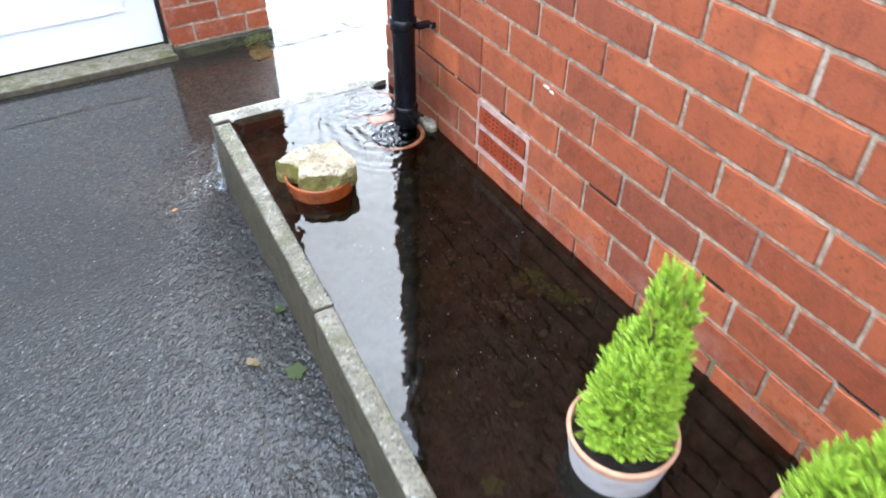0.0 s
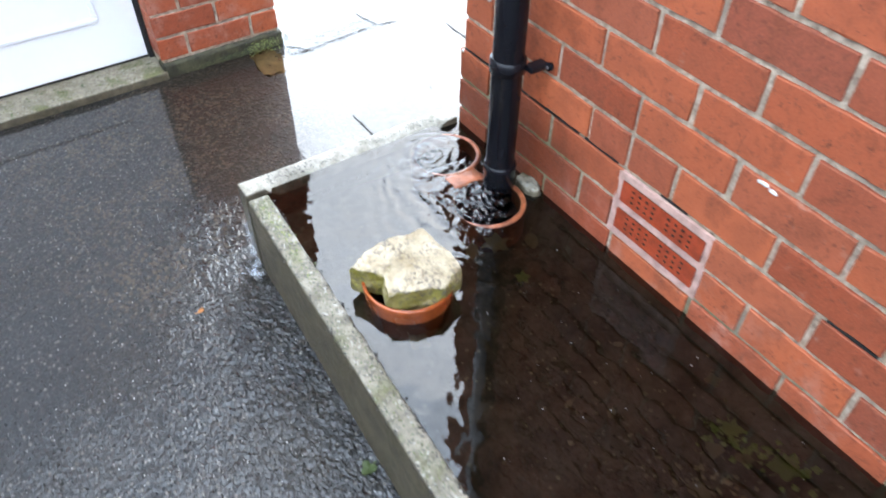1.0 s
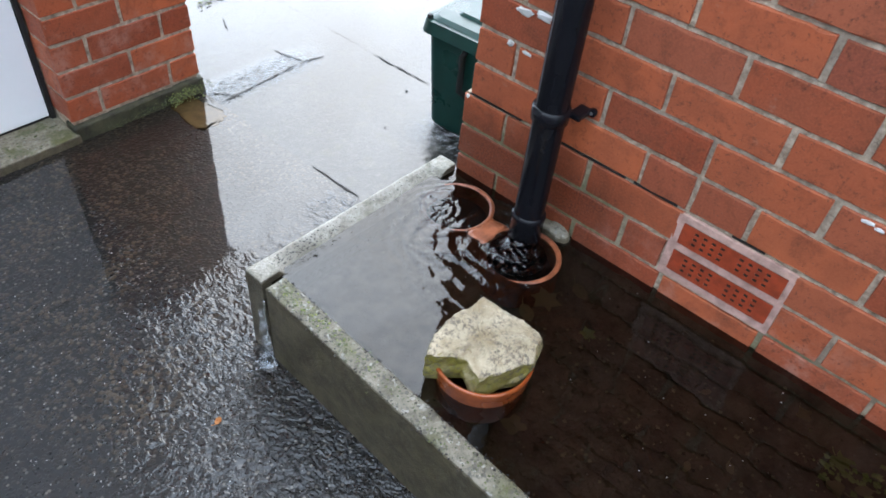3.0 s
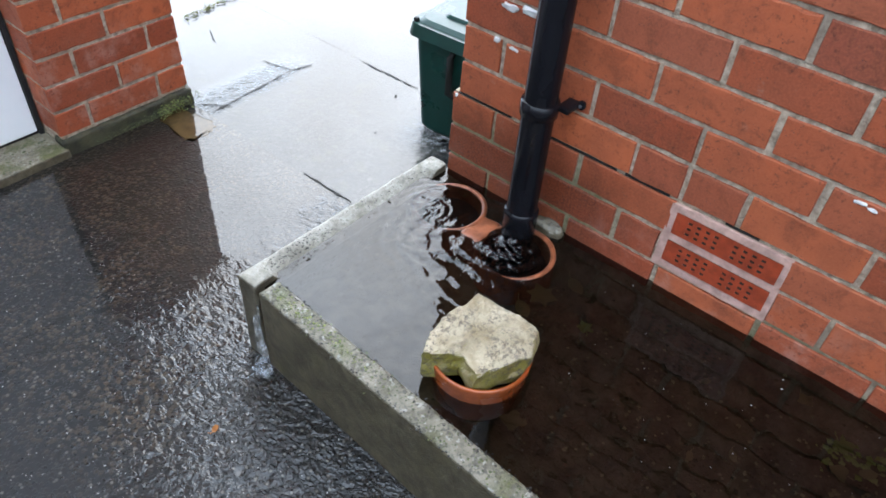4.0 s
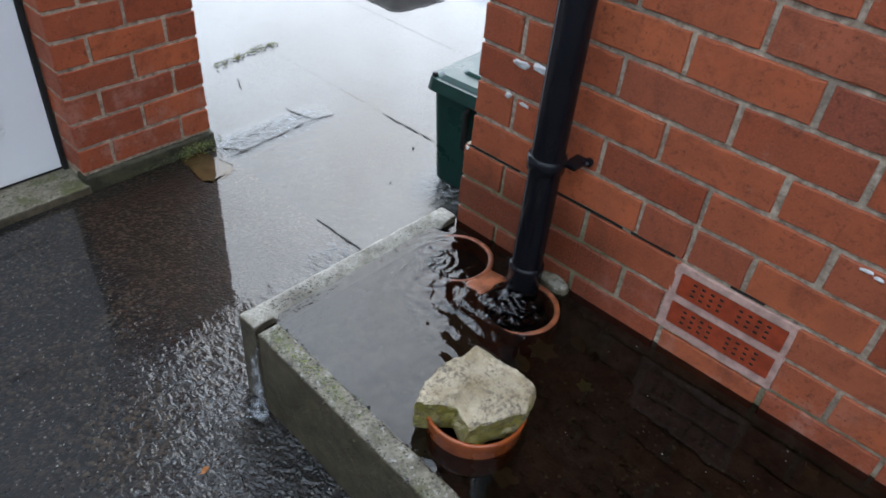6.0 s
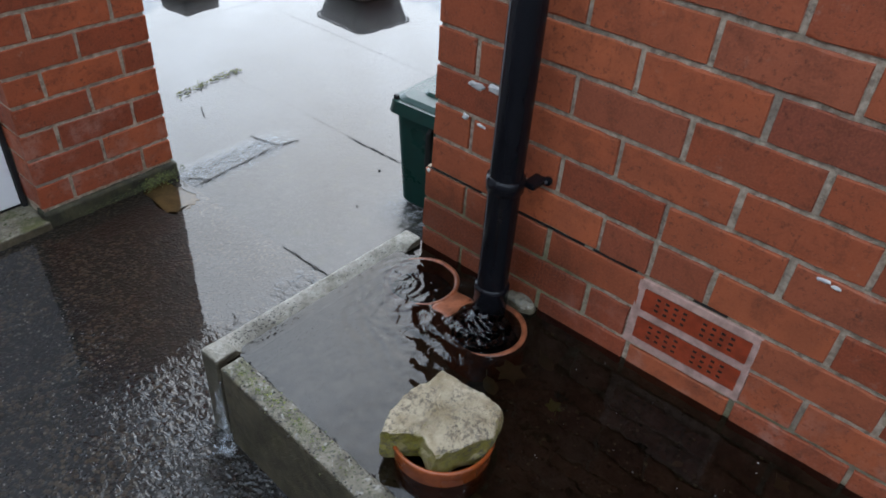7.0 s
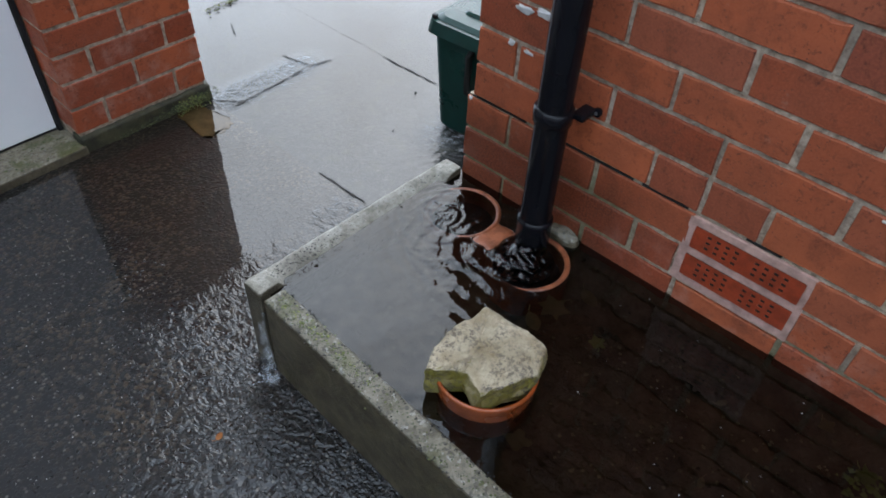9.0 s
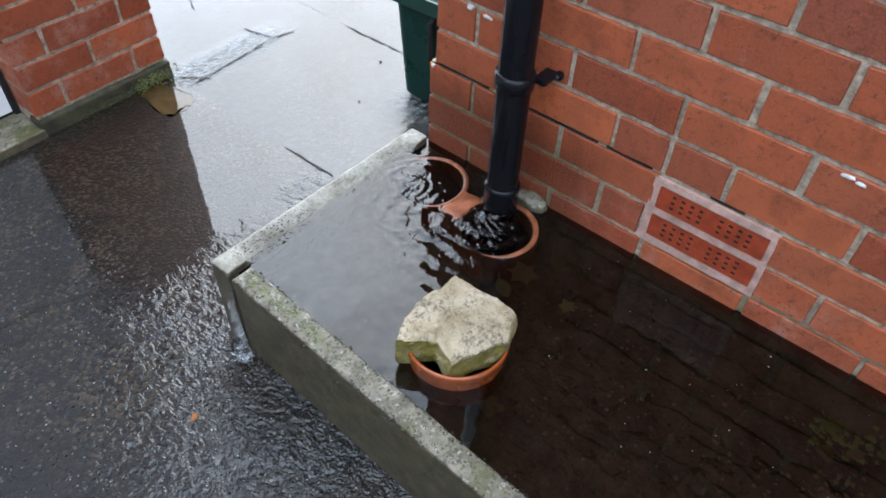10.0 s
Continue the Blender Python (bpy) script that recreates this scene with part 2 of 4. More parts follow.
def wet_coat(m, stones):
    """A film of running water on the ground: the stream along the kerb, chips that stand through it, slow swell elsewhere."""
    x, y, z = m.split()
    small = m.noise(22.0, 3.0, 0.5)
    wob = m.math("MULTIPLY", m.math("SUBTRACT", m.noise(2.6, 3.0), 0.5), 0.5)
    swell = m.math("ADD", m.math("MULTIPLY", m.noise(5.0, 2.0, 0.5), 0.35), m.math("MULTIPLY", small, 0.06 if stones else 0.04))
    if stones:
        still = m.math("MULTIPLY", m.span(m.math("ADD", x, m.math("MULTIPLY", wob, 0.3)), -0.72, -0.50), m.span(y, 0.62, 0.80))
        rough = m.math("SUBTRACT", 1.0, still)
        band = m.span(m.math("ADD", x, m.math("MULTIPLY", wob, 1.2)), -1.14, -0.80)
        flow = m.math("MULTIPLY", band, m.span(m.math("ADD", y, wob), 1.0, 0.55))
        near = m.span(m.math("ADD", y, wob), 0.75, 0.05)
        along = m.n.new("ShaderNodeVectorMath")
        along.operation = "MULTIPLY"
        along.inputs[1].default_value = (1.0, 0.62, 1.0)
        m.l.new(m.pos.outputs["Position"], along.inputs[0])
        wave = m.noise(58.0, 2.0, 0.55, vector=along.outputs[0], distort=0.9)
        broad = m.noise(22.0, 2.0, 0.5, vector=along.outputs[0], distort=0.8)
        patch = m.span(m.noise(6.0, 3.0, 0.6), 0.34, 0.60, 0.45, 1.0)
        h = m.math("MULTIPLY", m.math("MULTIPLY", wave, m.math("MULTIPLY", patch, flow)), m.span(x, -1.05, -0.64, 2.4, 6.5))
        h = m.math("ADD", h, m.math("MULTIPLY", m.math("MULTIPLY", broad, flow), 2.0))
        chips = m.span(m.voronoi(105.0), 0.62, 0.2)
        h = m.math("ADD", h, m.math("MULTIPLY", m.math("MULTIPLY", chips, near), 0.45))
        h = m.math("ADD", h, m.math("MULTIPLY", m.math("MULTIPLY", m.noise(64.0, 2.0, 0.5, distort=0.8), near), 1.6))
        # single grains break the film further out
        c = m.voronoi(85.0, out="Color")
        s = m.n.new("ShaderNodeSeparateColor")
        m.l.new(c, s.inputs[0])
        speck = m.math("MULTIPLY", m.span(m.voronoi(85.0), 0.35, 0.1), m.span(s.outputs[2], 0.78, 0.86))
        h = m.math("ADD", h, m.math("MULTIPLY", m.math("MULTIPLY", speck, rough), m.span(m.noise(3.0, 3.0), 0.36, 0.58, 0.1, 1.0)))
    else:
        # ripples that run off the bed's end, and rough spots where the slabs stand nearly dry
        lap = m.math("MULTIPLY", m.span(y, 1.2, 0.66), m.span(x, 0.45, -0.05))
        rip = m.math("SINE", m.math("MULTIPLY", m.math("ADD", m.math("ADD", y, m.math("MULTIPLY", x, 0.35)), m.math("MULTIPLY", m.noise(6.0, 2.0), 0.22)), 120.0))
        h = m.math("MULTIPLY", m.math("MULTIPLY", rip, lap), m.span(m.noise(5.0, 2.0), 0.4, 0.65, 0.02, 0.2))
        dry = m.math("MULTIPLY", m.span(m.noise(4.0, 3.0), 0.52, 0.66), m.span(y, 1.75, 1.2))
        h = m.math("ADD", h, m.math("MULTIPLY", m.math("MULTIPLY", m.noise(48.0, 3.0, 0.6), dry), 0.22))
        corner = m.math("MULTIPLY", m.span(m.math("ABSOLUTE", m.math("SUBTRACT", x, 0.36)), 0.22, 0.05), m.span(m.math("ABSOLUTE", m.math("SUBTRACT", y, 0.80)), 0.25, 0.08))
        h = m.math("ADD", h, m.math("MULTIPLY", m.math("MULTIPLY", m.noise(55.0, 3.0, 0.6, distort=1.0), corner), 2.4))
        edge = m.math("MULTIPLY", m.span(m.math("ABSOLUTE", m.math("SUBTRACT", y, 1.50)), 0.10, 0.02), m.span(x, 0.42, 0.2))
        h = m.math("ADD", h, m.math("MULTIPLY", m.math("MULTIPLY", m.noise(40.0, 3.0, 0.6, distort=1.5), edge), 2.6))
    normal = m.bump(m.math("ADD", h, swell), 1.0, 0.0025)
    m.set(Coat_Weight=1.0, Coat_Roughness=0.015, Coat_IOR=1.50, Coat_Normal=normal, Specular_IOR_Level=0.1)


def water_material(name, kind):
    """A clear film: mirror by Fresnel, otherwise seen through."""
    m = Nodes(name)
    x, y, z = m.split()
    small = m.noise(22.0, 3.0, 0.5)
    if kind:
        # rings that run out from the foot of the pipe
        def rings(cx, cy, freq, reach):
            dx, dy = m.math("SUBTRACT", x, cx), m.math("SUBTRACT", y, cy)
            r = m.math("SQRT", m.math("ADD", m.math("MULTIPLY", dx, dx), m.math("MULTIPLY", dy, dy)))
            r = m.math("ADD", r, m.math("ADD", m.math("MULTIPLY", m.noise(8.0, 2.0, 0.5), 0.10), m.math("MULTIPLY", m.noise(19.0, 1.0), 0.014)))
            return m.math("MULTIPLY", m.math("SINE", m.math("MULTIPLY", r, freq)), m.span(r, 0.02, reach, 1.0, 0.0)), r
        w1, r1 = rings(-0.12, 0.31, 150.0, 0.40)
        w2, r2 = rings(-0.15, 0.49, 230.0, 0.24)
        churn = m.math("MULTIPLY", m.noise(26.0, 2.0, 0.5, distort=1.5), m.span(r1, 0.06, 0.27, 5.0, 0.0))
        churn2 = m.math("MULTIPLY", m.noise(34.0, 2.0, 0.5, distort=1.0), m.span(r2, 0.03, 0.16, 5.0, 0.0))
        far = m.math("ADD", m.math("MULTIPLY", m.noise(11.0, 1.0, 0.4, distort=0.8), 0.7), m.math("MULTIPLY", m.noise(30.0, 1.0, 0.4, distort=0.6), m.span(r1, 0.20, 0.55, 0.55, 0.12)))
        h = m.math("ADD", m.math("ADD", m.math("MULTIPLY", w1, 1.0), m.math("MULTIPLY", w2, 0.5)), m.math("ADD", m.math("ADD", churn, churn2), m.math("ADD", far, m.math("MULTIPLY", m.noise(3.0, 2.0, 0.5), 0.8))))
        normal = m.bump(h, 1.0, 0.0017)
    fres = m.n.new("ShaderNodeFresnel")
    fres.inputs["IOR"].default_value = 1.50
    m.l.new(normal, fres.inputs["Normal"])
    gloss = m.n.new("ShaderNodeBsdfGlossy")
    gloss.inputs["Roughness"].default_value = 0.015
    m.l.new(normal, gloss.inputs["Normal"])
    clear = m.n.new("ShaderNodeBsdfTransparent")
    clear.inputs["Color"].default_value = (0.15, 0.136, 0.110, 1.0)
    both = m.n.new("ShaderNodeMixShader")
    m.l.new(fres.outputs["Fac"], both.inputs[0])
    m.l.new(clear.outputs[0], both.inputs[1])
    m.l.new(gloss.outputs[0], both.inputs[2])
    m.l.new(both.outputs[0], m.out.inputs["Surface"])
    return m.mat


def leaf_material(name, a, b, rough=0.5):
    m = Nodes(name)
    c = m.mix(m.pos.outputs["Random Per Island"], a, b)
    m.set(Base_Color=c, Roughness=rough)
    return m.mat


def pot_material():
    m = Nodes("bloomed_terracotta")
    n = m.noise(14.0, 6.0, 0.65)
    x, y, z = m.split()
    a = m.mix(m.span(n, 0.15, 0.5), (0.30, 0.20, 0.15), (0.44, 0.40, 0.39))
    a = m.mix(m.span(m.noise(30.0, 4.0), 0.55, 0.75, 0.0, 0.4), a, (0.52, 0.40, 0.36))
    m.set(Base_Color=a, Roughness=0.8, Normal=m.bump(m.noise(90.0, 5.0), 0.4, 0.002))
    return m.mat


BRICK = brick_material("red_brick", False)
BRICK_FAR = brick_material("red_brick_joined", True)
MORTAR = mortar_material()
TARMAC = tarmac_material()
SOIL = soil_material("dark_soil", 0.4)
SILT = soil_material("bed_silt", 5.2)
POOL = water_material("standing_water", "pool")
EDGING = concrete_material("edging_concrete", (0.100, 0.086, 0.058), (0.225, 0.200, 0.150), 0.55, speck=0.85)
# paler copy for the end kerb: its wet sheen is put into the colour
EDGING_SHEEN = concrete_material("edging_sheen", (0.19, 0.17, 0.13), (0.40, 0.37, 0.31), 0.30, wet=0.4, speck=0.3)
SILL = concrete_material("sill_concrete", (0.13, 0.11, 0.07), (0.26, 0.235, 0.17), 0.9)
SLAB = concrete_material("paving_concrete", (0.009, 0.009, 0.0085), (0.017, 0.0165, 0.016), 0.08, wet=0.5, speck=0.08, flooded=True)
BLOCK = concrete_material("block_concrete", (0.28, 0.28, 0.27), (0.45, 0.45, 0.44), 0.1)
STONE = stone_material()
TERRACOTTA = plain("glazed_terracotta", (0.27, 0.060, 0.014), 0.25, vary=0.35, scale=14.0, coat=0.15)
CLAY = plain("drain_clay", (0.23, 0.070, 0.030), 0.35, vary=0.4, scale=30.0, relief=0.4)
AIRBRICK = plain("airbrick_clay", (0.29, 0.045, 0.016), 0.38, vary=0.25, scale=40.0, relief=0.35)
PINK = plain("pink_mortar", (0.46, 0.285, 0.235), 0.85, vary=0.25, scale=35.0, relief=0.6, distance=0.003)
BLACK = plain("black_plastic", (0.006, 0.006, 0.008), 0.22, vary=0.2, scale=8.0, relief=0.02)
BLACK.node_tree.nodes["Principled BSDF"].inputs["Specular IOR Level"].default_value = 0.22
DARK = plain("black_rubber", (0.010, 0.010, 0.010), 0.7, vary=0.3)
WHITE = plain("white_paint", (0.86, 0.87, 0.88), 0.3, vary=0.02, scale=4.0, relief=0.03)
GREEN = plain("green_plastic", (0.006, 0.040, 0.032), 0.32, vary=0.15, scale=30.0, relief=0.1)
GREY = plain("grey_plastic", (0.30, 0.32, 0.34), 0.35, vary=0.06, scale=10.0, relief=0.05)
ZINC = plain("bright_screw", (0.55, 0.55, 0.56), 0.3, metal=1.0, vary=0.1)
FOOT = plain("mossy_mortar", (0.036, 0.034, 0.016), 0.7, vary=0.6, scale=18.0, relief=0.8, distance=0.006)
POT = pot_material()
RENDER = plain("grey_render", (0.34, 0.35, 0.36), 0.9, vary=0.12, scale=3.0, relief=0.4)
RIM = plain("pot_rim_clay", (0.50, 0.26, 0.16), 0.75, vary=0.25, scale=25.0, relief=0.3)
COMPOST = plain("compost", (0.022, 0.015, 0.010), 0.9, vary=0.5, scale=60.0, relief=1.0, distance=0.006)
FOLIAGE = leaf_material("lime_foliage", (0.20, 0.36, 0.022), (0.42, 0.56, 0.060))
STEM = plain("stem_bark", (0.10, 0.06, 0.03), 0.8)
LIME_CRUST = plain("lime_crust", (0.55, 0.54, 0.52), 0.85, vary=0.12, scale=50.0, relief=0.5)
MOSS_LIGHT = leaf_material("moss_light", (0.05, 0.07, 0.012), (0.20, 0.22, 0.05))
MOSS = leaf_material("moss_green", (0.022, 0.032, 0.007), (0.085, 0.10, 0.022))
LEAF_TAN = leaf_material("fallen_leaf_tan", (0.24, 0.17, 0.085), (0.36, 0.28, 0.15))
LEAF_ORANGE = leaf_material("fallen_leaf_orange", (0.45, 0.16, 0.03), (0.5, 0.2, 0.05))
LEAF_GREEN = leaf_material("leaf_green", (0.05, 0.075, 0.02), (0.09, 0.12, 0.035))
LEAF_WEED = leaf_material("drowned_weed", (0.50, 0.62, 0.16), (0.80, 0.85, 0.38))
LEAF_DROWNED = leaf_material("drowned_leaf", (0.40, 0.28, 0.14), (0.85, 0.72, 0.46))
LITTER = leaf_material("bed_litter", (0.05, 0.05, 0.03), (0.66, 0.56, 0.36))
GRIT = leaf_material("grit", (0.30, 0.28, 0.25), (0.55, 0.53, 0.50))
CHIPS = leaf_material("tarmac_chips", (0.010, 0.010, 0.010), (0.14, 0.13, 0.12), 0.16)
OCHRE = plain("ochre_stain_slab", (0.058, 0.036, 0.013), 0.8, vary=0.35, scale=25.0, relief=0.25)
film = OCHRE.node_tree.nodes["Principled BSDF"].inputs
film["Specular IOR Level"].default_value, film["Coat Weight"].default_value = 0.05, 1.0
film["Coat Roughness"].default_value, film["Coat IOR"].default_value = 0.015, 1.50


def spray_material():
    m = Nodes("falling_water")
    m.set(Base_Color=(0.8, 0.83, 0.87, 1), Roughness=0.15, Normal=m.bump(m.noise(60.0, 3.0), 1.0, 0.006))
    clear = m.n.new("ShaderNodeBsdfTransparent")
    both = m.n.new("ShaderNodeMixShader")
    m.put(m.span(m.noise(45.0, 3.0), 0.42, 0.66, 0.0, 0.30), both.inputs[0])
    m.l.new(clear.outputs[0], both.inputs[1])
    m.l.new(m.bsdf.outputs[0], both.inputs[2])
    m.l.new(both.outputs[0], m.out.inputs["Surface"])
    return m.mat


SPRAY = spray_material()


# ---- mesh helpers ----
def mesh_of(name, verts, faces, material, smooth=False):
    me = bpy.data.meshes.new(name)
    me.from_pydata([tuple(v) for v in verts], [], faces)
    me.materials.append(material)
    if smooth:
        me.polygons.foreach_set("use_smooth", [True] * len(me.polygons))
    me.update()
    return me


def thing(name, label, category, at=(0, 0, 0), kind="", group=""):
    ob = new(name)
    ob.location = at
    return tagged(ob, label, category, group, kind)


def part(name, bm, material, parent=None, label="", smooth=False, at=None):
    me = bpy.data.meshes.new(name)
    bm.normal_update()
    bm.to_mesh(me)
    bm.free()
    me.materials.append(material)
    if smooth:
        me.polygons.foreach_set("use_smooth", [True] * len(me.polygons))
    ob = new(name, me)
    if parent is not None:
        ob.parent = parent
    if at:
        ob.location = at
    return tagged(ob, label)


def box(x0, x1, y0, y1, z0, z1, bevel=0.0, seg=2):
    bm = bmesh.new()
    bmesh.ops.create_cube(bm, size=1.0, matrix=Matrix.Translation(((x0 + x1) / 2, (y0 + y1) / 2, (z0 + z1) / 2)) @ Matrix.Diagonal((x1 - x0, y1 - y0, z1 - z0, 1)))
    if bevel:
        bmesh.ops.bevel(bm, geom=bm.edges[:], offset=bevel, segments=seg, affect="EDGES", profile=0.6)
    return bm


def lathe(profile, seg=40, cx=0.0, cy=0.0, wobble=0.0):
    """Turn (radius, z) pairs round the upright axis at cx, cy."""
    bm = bmesh.new()
    rows = []
    for r, z in profile:
        rows.append([bm.verts.new((cx + r * (1 + wobble * noise.noise((3 * math.cos(2 * math.pi * k / seg), 3 * math.sin(2 * math.pi * k / seg), z * 9))) * math.cos(2 * math.pi * k / seg),
                                   cy + r * math.sin(2 * math.pi * k / seg), z)) for k in range(seg)])
    for a, b in zip(rows, rows[1:]):
        for k in range(seg):
            j = (k + 1) % seg
            bm.faces.new((a[k], a[j], b[j], b[k]))
    return bm


def rough_box(x0, x1, y0, y1, z0, z1, step, bevel, amount, freq=30.0, seed=0.0):
    """A block with worn, uneven arrises."""
    bm = box(x0, x1, y0, y1, z0, z1, bevel, 2)
    for axis, lo, hi in ((0, x0, x1), (1, y0, y1), (2, z0, z1)):
        n = int((hi - lo) / step)
        for k in range(1, n):
            co, no = Vector((0, 0, 0)), Vector((0, 0, 0))
            co[axis], no[axis] = lo + (hi - lo) * k / n, 1.0
            bmesh.ops.bisect_plane(bm, geom=bm.verts[:] + bm.edges[:] + bm.faces[:], plane_co=co, plane_no=no)
    bm.normal_update()
    moves = []
    for v in bm.verts:
        p = v.co * freq + Vector((seed, seed, seed))
        edge = 1.0 + 1.6 * max(0.0, 1.0 - abs(max(abs(v.normal[0]), abs(v.normal[1]), abs(v.normal[2]))) * 1.0)
        moves.append(v.normal * amount * edge * (noise.noise(p) + 0.6 * noise.noise(p * 2.7)))
    for v, d in zip(bm.verts, moves):
        v.co += d
    return bm


def tube(points, radius, seg=12):
    """A round bar along points, closed at both ends."""
    bm = bmesh.new()
    rows = []
    for i, p in enumerate(points):
        p = Vector(p)
        d = (Vector(points[min(i + 1, len(points) - 1)]) - Vector(points[max(i - 1, 0)])).normalized()
        u = d.orthogonal().normalized()
        w = d.cross(u)
        rows.append([bm.verts.new(p + radius * (math.cos(2 * math.pi * k / seg) * u + math.sin(2 * math.pi * k / seg) * w)) for k in range(seg)])
    for a, b in zip(rows, rows[1:]):
        for k in range(seg):
            j = (k + 1) % seg
            bm.faces.new((a[k], a[j], b[j], b[k]))
    bm.faces.new(rows[0][::-1])
    bm.faces.new(rows[-1])
    return bm


def sheet(x0, x1, y0, y1, nx, ny, height):
    bm = bmesh.new()
    grid = [[bm.verts.new((x0 + (x1 - x0) * i / nx, y0 + (y1 - y0) * j / ny, height(x0 + (x1 - x0) * i / nx, y0 + (y1 - y0) * j / ny))) for i in range(nx + 1)] for j in range(ny + 1)]
    for j in range(ny):
        for i in range(nx):
            bm.faces.new((grid[j][i], grid[j][i + 1], grid[j + 1][i + 1], grid[j + 1][i]))
    return bm


# ---- levels and lines of the plan ----
WATER = 0.207            # water in the raised bed
DPC = 0.4262             # damp course in the house wall
COURSE, PITCH, JOINT = 0.0848, 0.225, 0.011
CORNER = 0.560           # end of the house wall along y
GARAGE_Y = 1.555         # face of the garage pier
PIER_L, PIER_R = -0.507, -0.092

# ---- ground ----
ground = part("ground", sheet(-60, 60, -60, 60, 4, 4, lambda x, y: -0.06), SOIL)
tagged(ground, "dark wet earth under the drive and paving", "ground", kind="structure")
def drive_height(x, y):
    return 0.003 * noise.noise((x * 1.3, y * 1.3, 0))


road = part("driveway", sheet(-9.0, -0.097, -9.0, 1.70, 80, 96, drive_height), TARMAC)
tagged(road, "wet black tarmac driveway with pale stone chips", "driveway", kind="structure")


def bed_height(x, y):
    rise = max(0.0, min(1.0, (-y - 0.62) / 0.45)) * max(0.0, min(1.0, (x + 0.36) / 0.3))
    return 0.125 + 0.056 * rise * rise * (3 - 2 * rise) + 0.014 * noise.noise((x * 7, y * 7, 1)) + 0.006 * noise.noise((x * 23, y * 23, 2)) + 0.066 * max(0.0, min(1.0, (x + 0.045) / 0.04)) * (1.0 - rise)


def bed_sheet(x1, nx, ny, height):
    """A sheet over the bed, from inside the slanting edging to the wall."""
    bm = sheet(0.0, 1.0, -2.15, 0.595, nx, ny, lambda x, y: 0.0)
    for v in bm.verts:
        left = -0.575 + 0.05 * (v.co.y - 0.566)
        v.co.x = left + (x1 - left) * v.co.x
        v.co.z = height(v.co.x, v.co.y)
    return bm


bed = part("bed_floor", bed_sheet(0.02, 36, 130, bed_height), SILT, smooth=True)
tagged(bed, "brown silted floor of the flooded raised bed", "bed floor", kind="structure")
pool = part("pool_water", bed_sheet(0.003, 4, 4, lambda x, y: WATER), POOL)
pool.visible_shadow = False
tagged(pool, "clear rainwater standing in the raised bed", "water", kind="structure")
# ---- house wall ----
STRETCHER = PITCH - JOINT
HEADER = 0.1025


def brick_mesh(length, height, seed, depth=0.014, name="brick"):
    """A brick's face with worn arrises, lying in the x = 0 plane and facing -x; y runs 0 to length, z 0 to height."""
    rnd = random.Random(seed)
    ring = []
    n = max(3, int(length / 0.022))
    for k in range(n):
        ring.append((length * k / n, 0.0))
    ring += [(length, 0.0), (length, height / 2)]
    for k in range(n):
        ring.append((length * (1 - k / n), height))
    ring += [(0.0, height), (0.0, height / 2)]
    j = lambda s: rnd.uniform(-s, s)
    outer = [(y + j(0.0012), z + j(0.0012)) for y, z in ring]
    cy, cz = length / 2, height / 2
    inner = []
    for y, z in outer:
        e = 0.0009 + rnd.uniform(0.0, 0.0012) + (0.0035 if rnd.random() < 0.10 else 0.0)
        inner.append((y + (e if y < cy else -e), z + (e if z < cz else -e)))
    verts = [(0.0 + j(0.0004), y, z) for y, z in inner] + [(0.0018, y, z) for y, z in outer] + [(depth, y, z) for y, z in outer]
    m = len(ring)
    faces = [tuple(range(m))[::-1]]
    for k in range(m):
        q = (k + 1) % m
        faces += [(k, q, m + q, m + k)[::-1], (m + k, m + q, 2 * m + q, 2 * m + k)[::-1]]
    return verts, [f[::-1] for f in faces]


MESHES = {}


def shared_brick(length, height, variant, material):
    key = (round(length, 3), round(height, 3), variant, material.name)
    if key not in MESHES:
        MESHES[key] = mesh_of("brick", *brick_mesh(length, height, hash((key[0], key[1], variant)) % 9973), material)
    return MESHES[key]


def house_courses():
    """Every brick of the house wall as (y, z, length); perpends break joint, the air bricks leave a gap."""
    rnd = random.Random(4)
    for c in range(-4, 56):
        z = DPC + COURSE * c + JOINT / 2
        end = CORNER + (0.019 if c < 0 else 0.0)
        first = 0.345 if c % 2 == 0 else 0.458
        cuts = [end + JOINT / 2]
        y = first
        while y > -7.0:
            cuts.append(y)
            y -= PITCH
        if c == 0:
            cuts = [v for v in cuts if not -0.31 < v < 0.1] + [0.008, -0.110]
            cuts.sort(reverse=True)
        for a, b in zip(cuts, cuts[1:]):
            if c in (-1, -2) and b < 0.005 and a > -0.21:
                if a > 0.02:
                    b = 0.018
                elif b < -0.24:
                    a = -0.222
                else:
                    continue
            yield b + JOINT / 2 + rnd.uniform(-0.0012, 0.0012), z + rnd.uniform(-0.0008, 0.0008), a - b - JOINT, c


wall = part("wall_house", box(0.0062, 0.26, -7.0, CORNER - 0.002, DPC, 5.2), MORTAR)
plinth = part("wall_base", box(0.0062, 0.26, -7.0, CORNER + 0.016, -0.06, DPC - 0.001), MORTAR, wall)
tagged(wall, "red brick house wall with pale grey mortar joints", "wall", kind="structure")
end_wall = part("wall_house_end", box(0.264, 7.5, CORNER - 0.26, CORNER, -0.06, 5.2), BRICK)
tagged(end_wall, "red brick end wall of the house along the passage", "wall", kind="structure")
rnd = random.Random(9)
y = CORNER + 0.004
while y > -2.0:
    run = rnd.uniform(0.05, 0.26 if y > 0.2 else 0.12)
    part("damp_course", box(0.0022, 0.02, y - run, y, DPC - rnd.uniform(0.0008, 0.003), DPC + rnd.uniform(0.001, 0.0028)), DARK, wall, "thin black slate damp course")
    y -= run + (rnd.uniform(0.002, 0.05) if y > 0.2 else rnd.uniform(0.08, 0.32))

